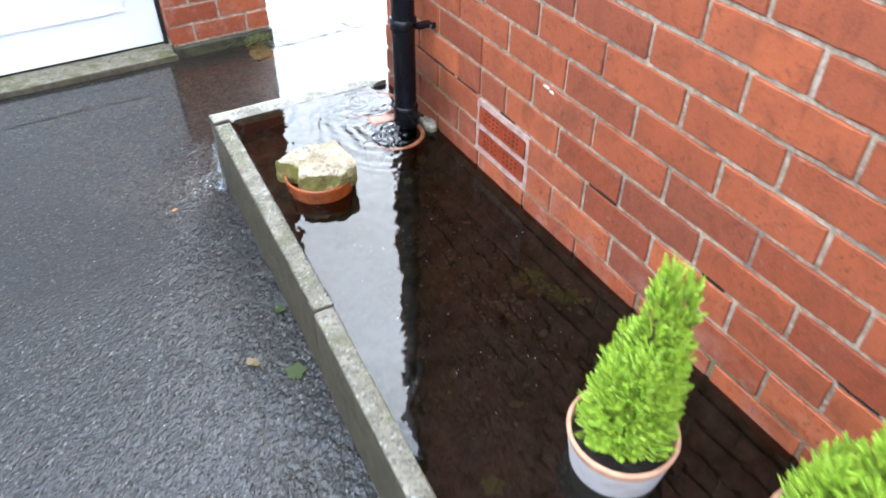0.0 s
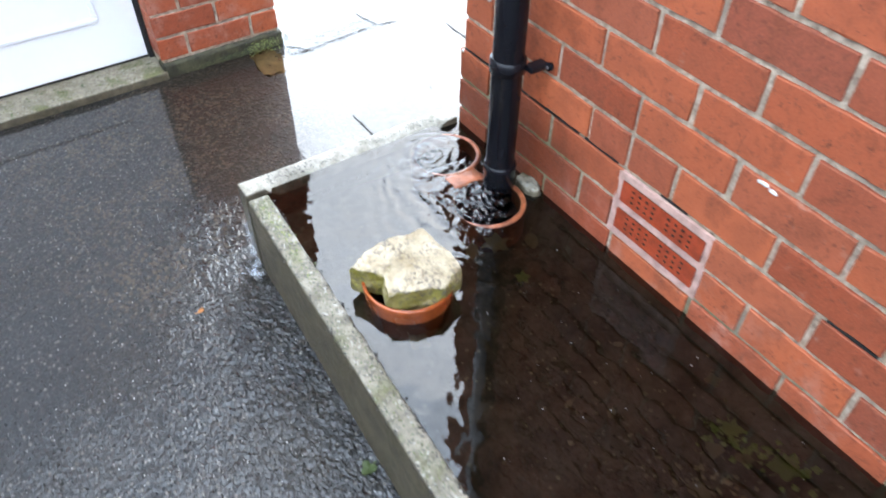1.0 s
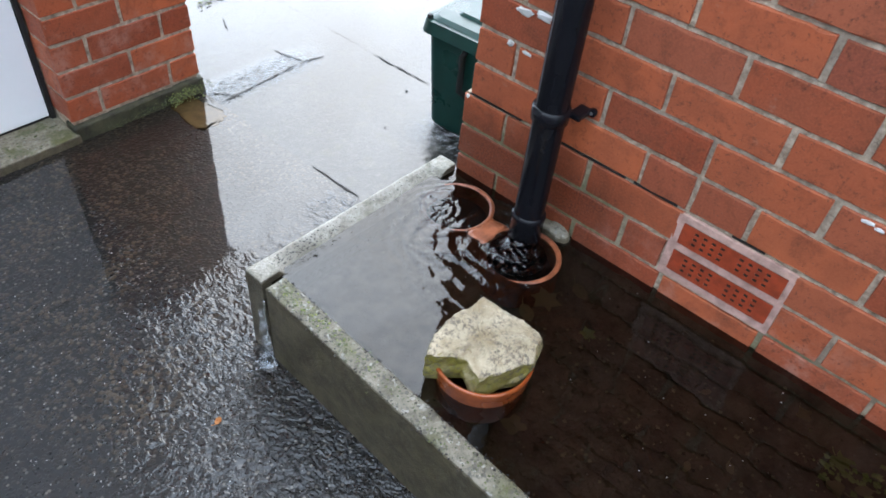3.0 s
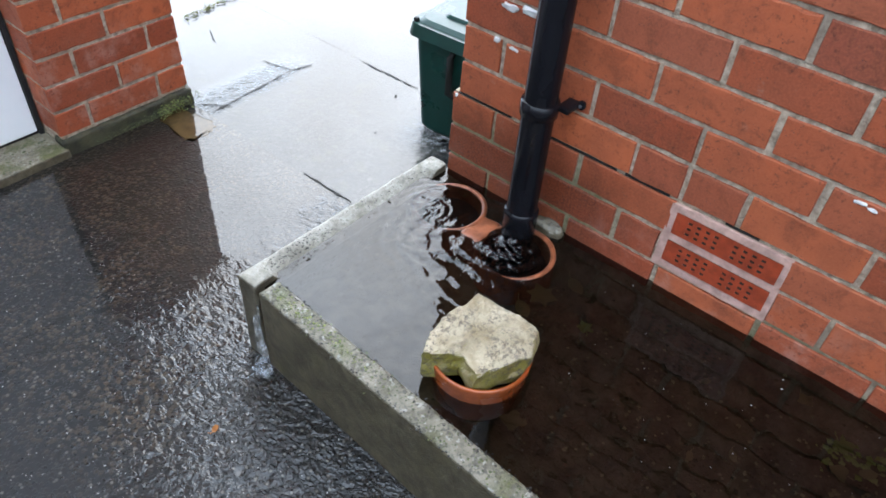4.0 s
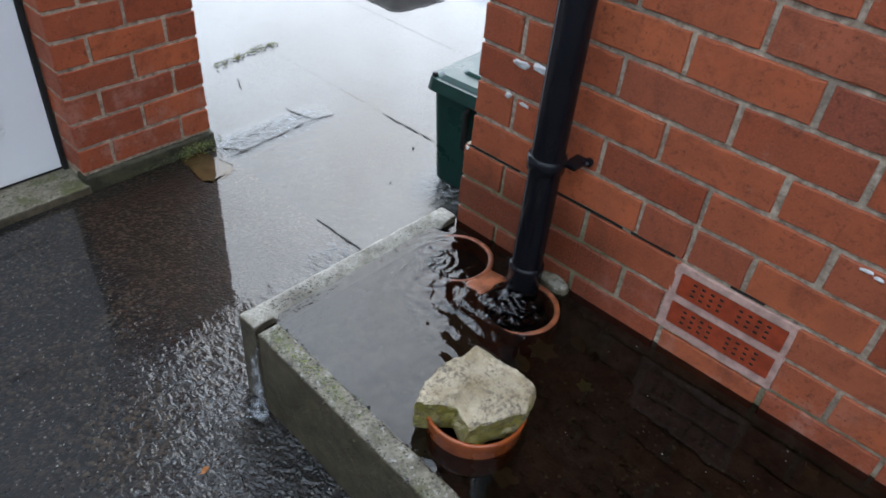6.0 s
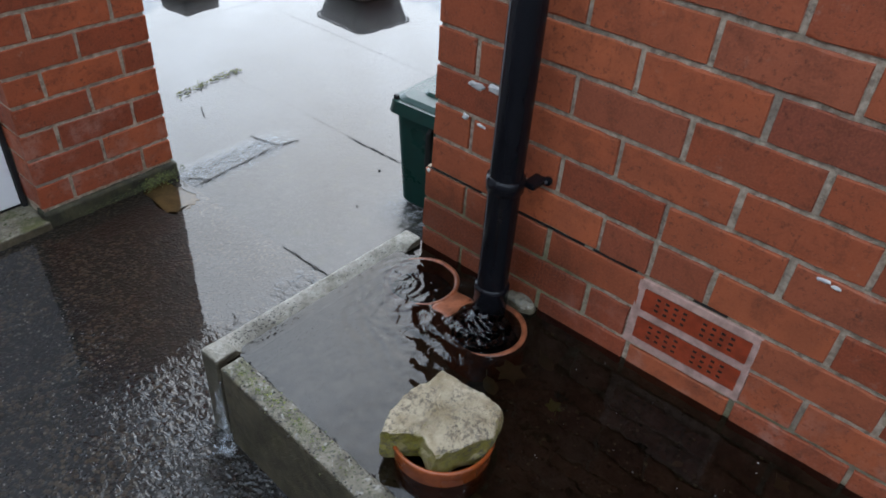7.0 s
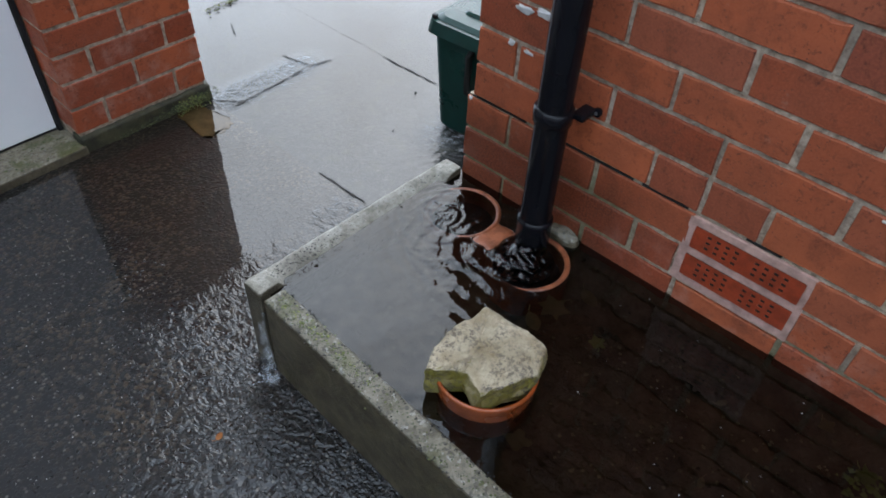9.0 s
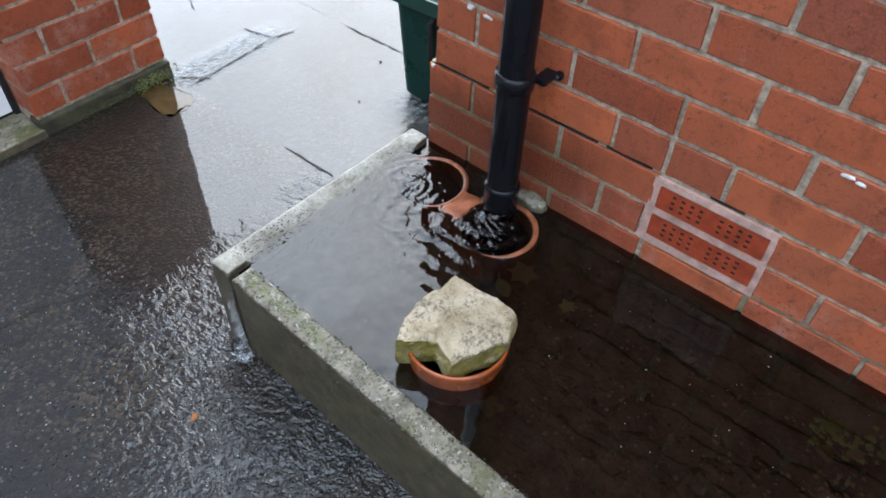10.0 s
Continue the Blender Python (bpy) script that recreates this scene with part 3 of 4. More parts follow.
# air brick
air = thing("air_brick", "pair of red clay air bricks set in pinkish mortar", "air brick", (0, 0, 0))
part("surround", rough_box(0.0002, 0.03, -0.226, 0.021, 0.256, 0.4205, 0.02, 0.003, 0.0007, 40), PINK, air, "pinkish mortar surround")


def grille(z0, z1, name):
    """A clay plate with two groups of small square holes, sunk behind the mortar."""
    bm = bmesh.new()
    y0, y1, x = -0.213, 0.002, -0.0034
    h = z1 - z0
    ys, zs = [y0], [z0]
    hole, tall = 0.0085, 0.0068
    hy = [y1 - (y1 - y0) * f for f in (0.84, 0.755, 0.67, 0.585, 0.40, 0.315, 0.23, 0.145)]
    hz = [z0 + h * f for f in (0.24, 0.5, 0.76)]
    for v in hy:
        ys += [v - hole / 2, v + hole / 2]
    for v in hz:
        zs += [v - tall / 2, v + tall / 2]
    ys.append(y1)
    zs.append(z1)
    gap = lambda i, j: i % 2 == 1 and j % 2 == 1 and i // 2 < 8
    front = {}
    back = {}

    def at(store, i, j, xx):
        if (i, j) not in store:
            store[i, j] = bm.verts.new((xx, ys[i], zs[j]))
        return store[i, j]
    for i in range(len(ys) - 1):
        for j in range(len(zs) - 1):
            if gap(i, j):
                a = [at(front, *p, x) for p in ((i, j), (i + 1, j), (i + 1, j + 1), (i, j + 1))]
                b = [at(back, *p, x + 0.0018) for p in ((i, j), (i + 1, j), (i + 1, j + 1), (i, j + 1))]
                for k in range(4):
                    q = (k + 1) % 4
                    bm.faces.new((a[k], a[q], b[q], b[k]))
            else:
                bm.faces.new([at(front, *p, x) for p in ((i, j), (i, j + 1), (i + 1, j + 1), (i + 1, j))])
    return part(name, bm, AIRBRICK, air, "red clay plate with rows of small holes")


grille(0.353, 0.405, "grille")
grille(0.281, 0.334, "grille")
# black plates close behind the holes stand for the shade inside them
for z0, z1 in ((0.353, 0.405), (0.281, 0.334)):
    part("hole_shade", box(-0.0018, -0.0010, -0.2125, 0.0015, z0 + 0.001, z1 - 0.001), DARK, air, "black plate standing for the shade in the holes")

# ---- raised edging of the bed ----
far_edge = thing("edging_kerb", "pale lichened concrete edging across the end of the bed, wet sheen in its colour", "concrete edging", (0, 0, 0), group="bed edging")
end_kerb = rough_box(-0.598, -0.006, 0.581, 0.633, -0.05, 0.2245, 0.016, 0.006, 0.0013, 35, 3.0)
for v in end_kerb.verts:
    # the inner arris is worn down to the water between the two ends; the whole runs a little aslant
    worn = max(0.0, min(1.0, (v.co.x + 0.545) / 0.02)) * max(0.0, min(1.0, (-0.048 - v.co.x) / 0.025))
    if v.co.z > 0.16:
        v.co.z -= 0.034 * worn * max(0.0, min(1.0, (0.628 - v.co.y) / 0.044))
    v.co.y -= 0.014 * (v.co.x + 0.598)
part("kerb_stone", end_kerb, EDGING_SHEEN, far_edge, smooth=True)


def edging(y0, y1, x_far, x_near, top, seed, label):
    """One length of kerb from its far end to its near end; it runs slightly aslant."""
    t = thing("edging_kerb", label, "concrete edging", (x_far, y1, 0), group="bed edging")
    run = y1 - y0
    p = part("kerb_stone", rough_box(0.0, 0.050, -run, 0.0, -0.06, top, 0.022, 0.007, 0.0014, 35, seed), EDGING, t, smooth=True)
    t.rotation_euler = (0, 0, math.atan2(x_near - x_far, run))
    return t


edging(-0.322, 0.566, -0.600, -0.640, 0.222, 7.0, "mossy concrete edging beside the drive, speckled with lichen")
edging(-1.243, -0.330, -0.644, -0.700, 0.224, 11.0, "cleaner grey concrete edging butted to the mossy one")
edging(-2.165, -1.251, -0.702, -0.757, 0.224, 15.0, "grey concrete edging further along the drive")

# ---- downpipe ----
pipe = thing("downpipe", "black plastic rainwater downpipe fixed to the brick wall", "downpipe", (-0.072, 0.308, 0))
part("tube", lathe([(0.0335, 0.235), (0.0335, 5.0), (0.030, 5.0), (0.030, 0.235), (0.0335, 0.235)], 32), BLACK, pipe, smooth=True)
part("shoe", lathe([(0.0325, 0.165), (0.0375, 0.17), (0.0378, 0.262), (0.0385, 0.268), (0.0385, 0.276), (0.034, 0.279)], 32), BLACK, pipe, "socket at the foot of the pipe", smooth=True)
clip = part("bracket", lathe([(0.0335, 0.520), (0.0385, 0.522), (0.0390, 0.536), (0.0390, 0.551), (0.0335, 0.553)], 32), BLACK, pipe, "black pipe bracket", smooth=True)
part("lug", box(0.020, 0.067, -0.054, -0.026, 0.529, 0.543, 0.005), BLACK, clip, "bracket lug against the wall")
lug_boss = lathe([(0.0001, 0.0), (0.007, 0.0), (0.0095, 0.004), (0.0095, 0.010), (0.0001, 0.012)], 16)
bmesh.ops.transform(lug_boss, matrix=pose(0.0, 0, 0, 0, -90, 0), verts=lug_boss.verts[:])
bmesh.ops.translate(lug_boss, vec=(0.072, -0.056, 0.536), verts=lug_boss.verts[:])
part("boss", lug_boss, BLACK, clip)
scr = lathe([(0.0001, 0.0), (0.0035, 0.0), (0.0035, 0.002), (0.0001, 0.0025)], 12)
bmesh.ops.transform(scr, matrix=pose(0, 0, 0, 0, -90, 0), verts=scr.verts[:])
bmesh.ops.translate(scr, vec=(0.0595, -0.056, 0.536), verts=scr.verts[:])
part("screw", scr, ZINC, clip, "bright screw head")

# ---- clay gully pots ----
gully = thing("drain_gully", "pair of joined round clay drain pots awash with rainwater", "drain", (0, 0, 0))


def gully_ring(cx, cy, r, z, name):
    prof = [(r - 0.004, 0.08), (r - 0.004, z - 0.012), (r - 0.001, z - 0.003), (r + 0.004, z), (r + 0.009, z - 0.002), (r + 0.011, z - 0.008), (r + 0.009, 0.08)]
    bm = lathe(prof, 48, cx, cy, 0.02)
    for v in bm.verts:
        if v.co.z > 0.1:
            v.co.z += 0.035 * (v.co.x - cx) - 0.030 * (v.co.y - cy) + 0.0012 * noise.noise(v.co * 60)
    return part(name, bm, CLAY, gully, "worn orange clay rim", smooth=True)


gully_ring(-0.129, 0.273, 0.080, WATER + 0.0025, "rim")
gully_ring(-0.110, 0.477, 0.078, WATER + 0.0014, "rim")
# a black disc in each pot stands for the darkness of its depth
for cx, cy in ((-0.129, 0.273), (-0.110, 0.477)):
    part("depth_disc", lathe([(0.0001, 0.172), (0.074, 0.172), (0.0745, 0.168)], 32, cx, cy), DARK, gully, "black disc standing for the shade deep in the pot")
web = rough_box(-0.168, -0.078, 0.348, 0.402, 0.08, WATER + 0.0016, 0.010, 0.008, 0.0016, 50, 2.0)
part("saddle", web, CLAY, gully, "clay saddle between the two pots", smooth=True)
rubble = thing("rubble_stone", "small mossy lump of stone against the wall foot", "stone", (-0.018, 0.262, 0.0))


def lump(sx, sy, sz, seed, sub=3, rough=0.35, flat=0.6):
    bm = bmesh.new()
    bmesh.ops.create_icosphere(bm, subdivisions=sub, radius=1.0)
    for v in bm.verts:
        p = v.co.normalized()
        q = p * 1.4 + Vector((seed, seed * 1.7, -seed))
        k = 1 + rough * noise.noise(q) + 0.4 * rough * noise.noise(q * 2.9)
        c = [math.copysign(abs(a) ** flat, a) for a in p]
        v.co = (c[0] * sx * k, c[1] * sy * k, c[2] * sz * k)
    return bm


part("stone", lump(0.020, 0.032, 0.020, 4.0), EDGING, rubble, at=(0, 0, WATER + 0.003), smooth=True)

# ---- saucer with the stone on it ----
saucer = thing("plant_saucer", "orange glazed terracotta pot half sunk in the water", "plant pot", (-0.428, 0.140, 0))
part("bowl", lathe([(0.0001, 0.125), (0.074, 0.125), (0.082, 0.14), (0.0915, 0.205), (0.0955, 0.240), (0.0965, 0.246), (0.0950, 0.2495), (0.0905, 0.2495), (0.088, 0.240), (0.076, 0.15), (0.0001, 0.145)], 48), TERRACOTTA, saucer, smooth=True)

OUTLINE = [(-0.094, 0.056), (-0.050, 0.002), (-0.066, -0.044), (0.040, -0.094), (0.088, -0.070), (0.102, -0.020), (0.090, 0.072), (0.020, 0.080), (-0.046, 0.076)]


def slab_stone(outline, z0, z1, seed):
    """A broken flat stone: an uneven outline, split faces and a humped top."""
    bm = bmesh.new()
    n = len(outline)
    ring = []
    for k in range(n):
        a, b = outline[k], outline[(k + 1) % n]
        for s in range(9):
            f = s / 9
            ring.append((a[0] + (b[0] - a[0]) * f, a[1] + (b[1] - a[1]) * f))
    levels = [(0.93, -0.36), (0.97, -0.24), (1.0, -0.10), (1.01, 0.05), (1.0, 0.3), (1.01, 0.55), (1.0, 0.8), (0.998, 0.92), (0.975, 1.0), (0.90, 1.03), (0.80, 1.06), (0.71, 1.07), (0.62, 1.09), (0.52, 1.09), (0.42, 1.11), (0.32, 1.10), (0.21, 1.10), (0.10, 1.10)]
    rows = []
    for f, u in levels:
        row = []
        for x, y in ring:
            p = Vector((x * f, y * f, z0 + (z1 - z0) * u))
            q = p * 26 + Vector((seed, 0, seed))
            d = Vector((noise.noise(q), noise.noise(q + Vector((9, 1, 3))), 0.8 * noise.noise(q + Vector((2, 7, 5)))))
            q2 = p * 80
            d += 0.45 * Vector((noise.noise(q2), noise.noise(q2 + Vector((9, 1, 3))), 0.7 * noise.noise(q2 + Vector((2, 7, 5)))))
            q3 = p * 170
            d += 0.22 * Vector((noise.noise(q3), noise.noise(q3 + Vector((4, 1, 3))), 1.4 * noise.noise(q3 + Vector((2, 3, 5)))))
            step = 0.0022 * max(0.0, min(1.0, (0.02 - p.y + 0.35 * p.x) / 0.006)) if u > 0.9 else 0.0
            row.append(bm.verts.new(p + d * 0.0066 - Vector((0, 0, step))))
        rows.append(row)
    m = len(ring)
    for a, b in zip(rows, rows[1:]):
        for k in range(m):
            q = (k + 1) % m
            bm.faces.new((a[k], a[q], b[q], b[k]))
    bm.faces.new(rows[0][::-1])
    top = bm.verts.new((0, 0, z0 + (z1 - z0) * 1.10))
    for k in range(m):
        bm.faces.new((rows[-1][k], rows[-1][(k + 1) % m], top))
    bmesh.ops.recalc_face_normals(bm, faces=bm.faces[:])
    return bm


rock = thing("stone_block", "pale yellowish sandstone lump lying on the sunken pot", "stone", (-0.438, 0.141, 0.2380))
part("stone", slab_stone(OUTLINE, 0.0, 0.049, 3.0), STONE, rock)

# ---- paving of the passage ----
paving = part("paving", sheet(-0.096, 9.0, 0.57, 12.0, 2, 2, lambda x, y: -0.0006), SLAB)
tagged(paving, "large wet concrete paving slabs of the side passage", "paving", kind="structure")

# ---- garage ----
garage = part("wall_garage", box(PIER_L + 0.0045, PIER_R - 0.0045, GARAGE_Y + 0.0045, 7.5, -0.06, 2.35), MORTAR)
tagged(garage, "red brick garage wall with its front pier", "wall", kind="structure")
base = part("pier_foot", rough_box(PIER_L - 0.004, PIER_R + 0.010, GARAGE_Y - 0.012, GARAGE_Y + 0.05, -0.05, 0.050, 0.015, 0.010, 0.004, 25, 5.0), FOOT, garage, "mossy mortar foot of the pier", smooth=True)
side = part("wall_garage_side", box(-3.2, -2.80, GARAGE_Y, 7.5, -0.06, 2.35), BRICK_FAR)
tagged(side, "red brick pier at the far side of the garage door", "wall", kind="structure")
lintel = part("garage_lintel", box(-3.2, PIER_R, GARAGE_Y, GARAGE_Y + 0.25, 2.354, 2.62), WHITE)
tagged(lintel, "white fascia over the garage door", "fascia", kind="structure")
roof = part("garage_roof", box(-3.3, PIER_R + 0.1, GARAGE_Y - 0.08, 7.6, 2.624, 2.70), DARK)
tagged(roof, "flat felt garage roof", "roof", kind="structure")
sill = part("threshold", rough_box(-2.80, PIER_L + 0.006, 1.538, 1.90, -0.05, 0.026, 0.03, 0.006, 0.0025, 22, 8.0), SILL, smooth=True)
tagged(sill, "mossy concrete threshold under the garage door", "threshold", kind="structure")

door = thing("garage_door", "white painted metal garage door with pressed panels, closed", "garage door", (0, 0, 0))
part("panel", box(-2.76, -0.523, 1.666, 1.70, 0.036, 2.30, 0.004), WHITE, door)
for row in range(4):
    z0 = 0.19 + row * 0.54
    for a in range(2):
        x1 = -0.640 - a * 1.06
        for u, w in ((0.0, 0.0), (0.46, 0.0)):
            part("moulding", box(x1 - 0.94, x1, 1.661, 1.668, z0 + u, z0 + u + 0.016, 0.004), WHITE, door, "pressed white moulding")
        for xx in (x1 - 0.94, x1 - 0.016):
            part("moulding", box(xx, xx + 0.016, 1.661, 1.668, z0 + 0.018, z0 + 0.458, 0.004), WHITE, door, "pressed white moulding")
part("seal", box(-2.76, -0.523, 1.672, 1.694, 0.026, 0.036), DARK, door, "black rubber bottom seal")
part("frame", box(-0.521, -0.5085, 1.66, 1.72, 0.026, 2.32), DARK, door, "black side frame")

# unseen wall added across the drive to hold back sky light
added_side = part("wall_added_side", box(-5.3, -5.0, -9.0, 7.5, -0.06, 3.6), RENDER)
tagged(added_side, "plain grey wall added out of view across the drive to block sky light", "wall", kind="structure")

# unseen wall added behind the camera; it dims the garage pier
added_back = part("wall_added_back", box(-9.0, 7.5, -9.4, -9.05, -0.06, 5.6), RENDER)
tagged(added_back, "plain grey wall added out of view behind the camera to dim the pier", "wall", kind="structure")

# ---- caddy ----
caddy = thing("recycling_caddy", "dark green plastic recycling caddy with a closed lid", "recycling caddy", (0.498, 0.800, 0.0))
caddy.rotation_euler = (0, 0, radians(3))


def taper_box(hx0, hy0, hx1, hy1, z0, z1, r, seg=6, floor=True):
    """A rounded tub that widens from bottom to top."""
    bm = bmesh.new()
    rows = []
    for f in (0.0, 0.04, 0.5, 1.0):
        hx, hy = hx0 + (hx1 - hx0) * f, hy0 + (hy1 - hy0) * f
        if f == 0.0:
            hx, hy = hx - 0.008, hy - 0.008
        row = []
        for cx, cy, a0 in ((1, 1, 0), (-1, 1, 90), (-1, -1, 180), (1, -1, 270)):
            for k in range(seg + 1):
                a = radians(a0 + 90 * k / seg)
                row.append(bm.verts.new((cx * (hx - r) + r * math.cos(a), cy * (hy - r) + r * math.sin(a), z0 + (z1 - z0) * f)))
        rows.append(row)
    n = len(rows[0])
    for a, b in zip(rows, rows[1:]):
        for k in range(n):
            q = (k + 1) % n
            bm.faces.new((a[k], a[q], b[q], b[k]))
    if floor:
        bm.faces.new(rows[0][::-1])
    bm.faces.new(rows[-1])
    return bm


part("body", taper_box(0.170, 0.160, 0.192, 0.174, 0.004, 0.330, 0.03), GREEN, caddy, smooth=False)
lid = part("lid", taper_box(0.212, 0.190, 0.206, 0.184, 0.322, 0.360, 0.035), GREEN, caddy, "green lid shining with sky light")
part("lid_panel", taper_box(0.195, 0.172, 0.180, 0.158, 0.361, 0.371, 0.03), GREEN, lid)
part("lid_panel", taper_box(0.135, 0.115, 0.128, 0.108, 0.372, 0.380, 0.02), GREEN, lid)
part("handle", tube([(-0.186, 0.03, 0.315), (-0.205, 0.03, 0.30), (-0.206, 0.03, 0.19), (-0.206, -0.06, 0.16), (-0.205, -0.10, 0.19), (-0.205, -0.10, 0.30), (-0.186, -0.10, 0.315)], 0.010, 10), DARK, caddy, "dark carrying handle hanging down", smooth=True)
part("hinge", box(-0.196, -0.184, 0.158, 0.172, 0.357, 0.371, 0.003), DARK, lid, "dark hinge corner")

# ---- things on the far paving ----
bowl = thing("washing_up_bowl", "light grey plastic washing-up bowl standing in the water", "bowl", (1.625, 2.460, 0.0))
bowl.rotation_euler = (0, 0, radians(-4))
b = taper_box(0.135, 0.145, 0.175, 0.185, 0.002, 0.140, 0.05)
top = max(b.faces, key=lambda f: f.calc_center_median().z)
r = bmesh.ops.inset_region(b, faces=[top], thickness=0.012)
bmesh.ops.translate(b, vec=(0, 0, -0.11), verts=top.verts[:])
bmesh.ops.scale(b, vec=(0.82, 0.82, 1.0), verts=top.verts[:])
part("tub", b, GREY, bowl)
lipb = taper_box(0.188, 0.198, 0.188, 0.198, 0.138, 0.146, 0.055, floor=False)
top = max(lipb.faces, key=lambda f: f.calc_center_median().z)
bmesh.ops.inset_region(lipb, faces=[top], thickness=0.024)
bmesh.ops.delete(lipb, geom=[top], context="FACES")
part("lip", lipb, GREY, bowl, "turned-over pale rim")
block = thing("concrete_block", "rough light grey concrete block standing in the water", "concrete block", (0.93, 3.01, 0.0))
block.rotation_euler = (0, 0, radians(4))
part("block", rough_box(-0.105, 0.105, -0.10, 0.10, -0.004, 0.085, 0.02, 0.008, 0.003, 22, 6.0), BLOCK, block, smooth=True)

# ---- potted conifers ----
def conifer(name, at, pot_r, pot_h, crown_h, crown_r, seed, lean):
    """A clay pot with a young feathery conifer in it."""
    rnd = random.Random(seed)
    t = thing(name, "bright lime-green dwarf conifer in a bloomed clay pot", "potted conifer", at, group="potted conifers")
    pot = part("pot", lathe([(0.0001, 0.0), (pot_r * 0.70, 0.0), (pot_r * 0.74, 0.006), (pot_r * 0.95, pot_h * 0.84), (pot_r * 0.95, pot_h * 0.86)], 44), POT, t, "whitish lime-bloomed clay pot", smooth=True)
    part("rim", lathe([(pot_r * 0.95, pot_h * 0.86), (pot_r * 0.985, pot_h * 0.93), (pot_r * 1.0, pot_h * 0.975), (pot_r * 0.985, pot_h), (pot_r * 0.93, pot_h), (pot_r * 0.90, pot_h * 0.96), (pot_r * 0.88, pot_h * 0.8)], 44), RIM, pot, "bare orange clay rim", smooth=True)
    soil = sheet(-1, 1, -1, 1, 16, 16, lambda x, y: 0.0)
    for v in soil.verts:
        x, y = v.co.x, v.co.y
        k = max(abs(x), abs(y)) / max(1e-6, math.hypot(x, y))
        v.co = (x * k * pot_r * 0.90, y * k * pot_r * 0.90, pot_h * 0.86 + 0.006 * noise.noise((x * 6, y * 6, seed)))
    part("compost", soil, COMPOST, t)
    part("trunk", tube([(0, 0, pot_h * 0.8), (lean[0] * 0.3, lean[1] * 0.3, pot_h + crown_h * 0.4), (lean[0], lean[1], pot_h + crown_h * 0.95)], 0.004, 6), STEM, t)
    verts, faces = [], []

    def frond(p, d, length):
        side = d.cross(Vector((rnd.uniform(-1, 1), rnd.uniform(-1, 1), rnd.uniform(-1, 1)))).normalized()
        n = 7
        for k in range(n):
            f = k / n
            q = p + d * length * f
            for s in (-1, 1):
                out = (d * 0.75 + side * s * 0.75).normalized() * length * (0.42 * (1 - f) + 0.16)
                w = d.cross(side).normalized() * length * 0.045
                tip = q + out
                mid = q + out * 0.5
                i = len(verts)
                verts.extend((q, mid + w, tip, mid - w))
                faces.append((i, i + 1, i + 2, i + 3))
        i = len(verts)
        w = side * length * 0.06
        verts.extend((p, p + d * length * 0.6 + w, p + d * length * 1.15, p + d * length * 0.6 - w))
        faces.append((i, i + 1, i + 2, i + 3))

    # lobes: a few upright leaders, fuller at the foot
    leaders = [(lean[0], lean[1], 1.0, 0.0)]
    for k in range(7):
        a = k * 2.4 + seed
        leaders.append((lean[0] * 0.5 + crown_r * 0.48 * math.cos(a), lean[1] * 0.5 + crown_r * 0.48 * math.sin(a), rnd.uniform(0.42, 0.78), 0.0))
    leaders.append((lean[0] + 0.035, lean[1] - 0.02, 0.93, 0.0))
    for lx, ly, reach, _ in leaders:
        main = reach > 0.9
        for _ in range(620 if main else 330):
            u = rnd.random() ** (1.0 if main else 1.25)
            z = pot_h * 0.93 + crown_h * reach * u
            r = crown_r * (0.56 * (1 - u) ** 1.05 if main else 0.50 * (1 - u) ** 0.8) * (0.65 + 0.5 * rnd.random()) + 0.006
            a = rnd.uniform(0, 2 * math.pi)
            c = Vector((lx * (0.25 + 0.75 * u), ly * (0.25 + 0.75 * u), z))
            p = c + Vector((math.cos(a), math.sin(a), 0)) * r * rnd.uniform(0.55, 1.0)
            d = Vector((math.cos(a) * (1.05 - 0.7 * u), math.sin(a) * (1.05 - 0.7 * u), rnd.uniform(0.5, 1.15))).normalized()
            frond(p, d, rnd.uniform(0.020, 0.040) * (1 - 0.25 * u))
    ob = new("foliage", mesh_of("foliage", verts, faces, FOLIAGE))
    ob.parent = t
    return t


conifer("potted_conifer", (-0.291, -0.948, 0.130), 0.102, 0.170, 0.385, 0.104, 3, (0.010, 0.0))
conifer("potted_conifer", (-0.185, -1.300, 0.180), 0.112, 0.180, 0.300, 0.135, 8, (0.0, 0.01))


# ---- leaves, grit and moss ----
def leaf(name, label, at, size, material, turn, curl=0.25, lobes=0, category="leaf"):
    """A fallen leaf: veined blade with a curled rim and a stalk, or a lobed one."""
    bm = bmesh.new()
    n = 18
    rim = []
    for k in range(n):
        a = 2 * math.pi * k / n
        r = size * (0.5 + ((0.11 * math.cos(lobes * a) + 0.16 * noise.noise((4 * math.cos(a) + turn, 4 * math.sin(a), lobes))) if lobes else 0.08 * noise.noise((3 * math.cos(a) + turn, 3 * math.sin(a), 1)))) * (1.0 if lobes else (1.0 - 0.42 * abs(math.sin(a))))
        x, y = r * math.cos(a), r * math.sin(a)
        rim.append(bm.verts.new((x, y, curl * size * 0.35 * (noise.noise((x * 60 + turn, y * 60, 0)) + (abs(y) / size) ** 1.5) + 0.0015)))
    mid = bm.verts.new((0, 0, 0.001))
    for k in range(n):
        bm.faces.new((rim[k], rim[(k + 1) % n], mid))
    ex = bmesh.ops.solidify(bm, geom=bm.faces[:], thickness=0.0006)
    t = tagged(part(name, bm, material, None), label, category)
    t.matrix_world = pose(*at, 0, 0, turn)
    part("stalk", tube([(-size * 0.42, 0, 0.001), (-size * 0.62, 0.002, 0.002), (-size * 0.8, 0.006, 0.004)], 0.0008, 5), material, t)
    return t


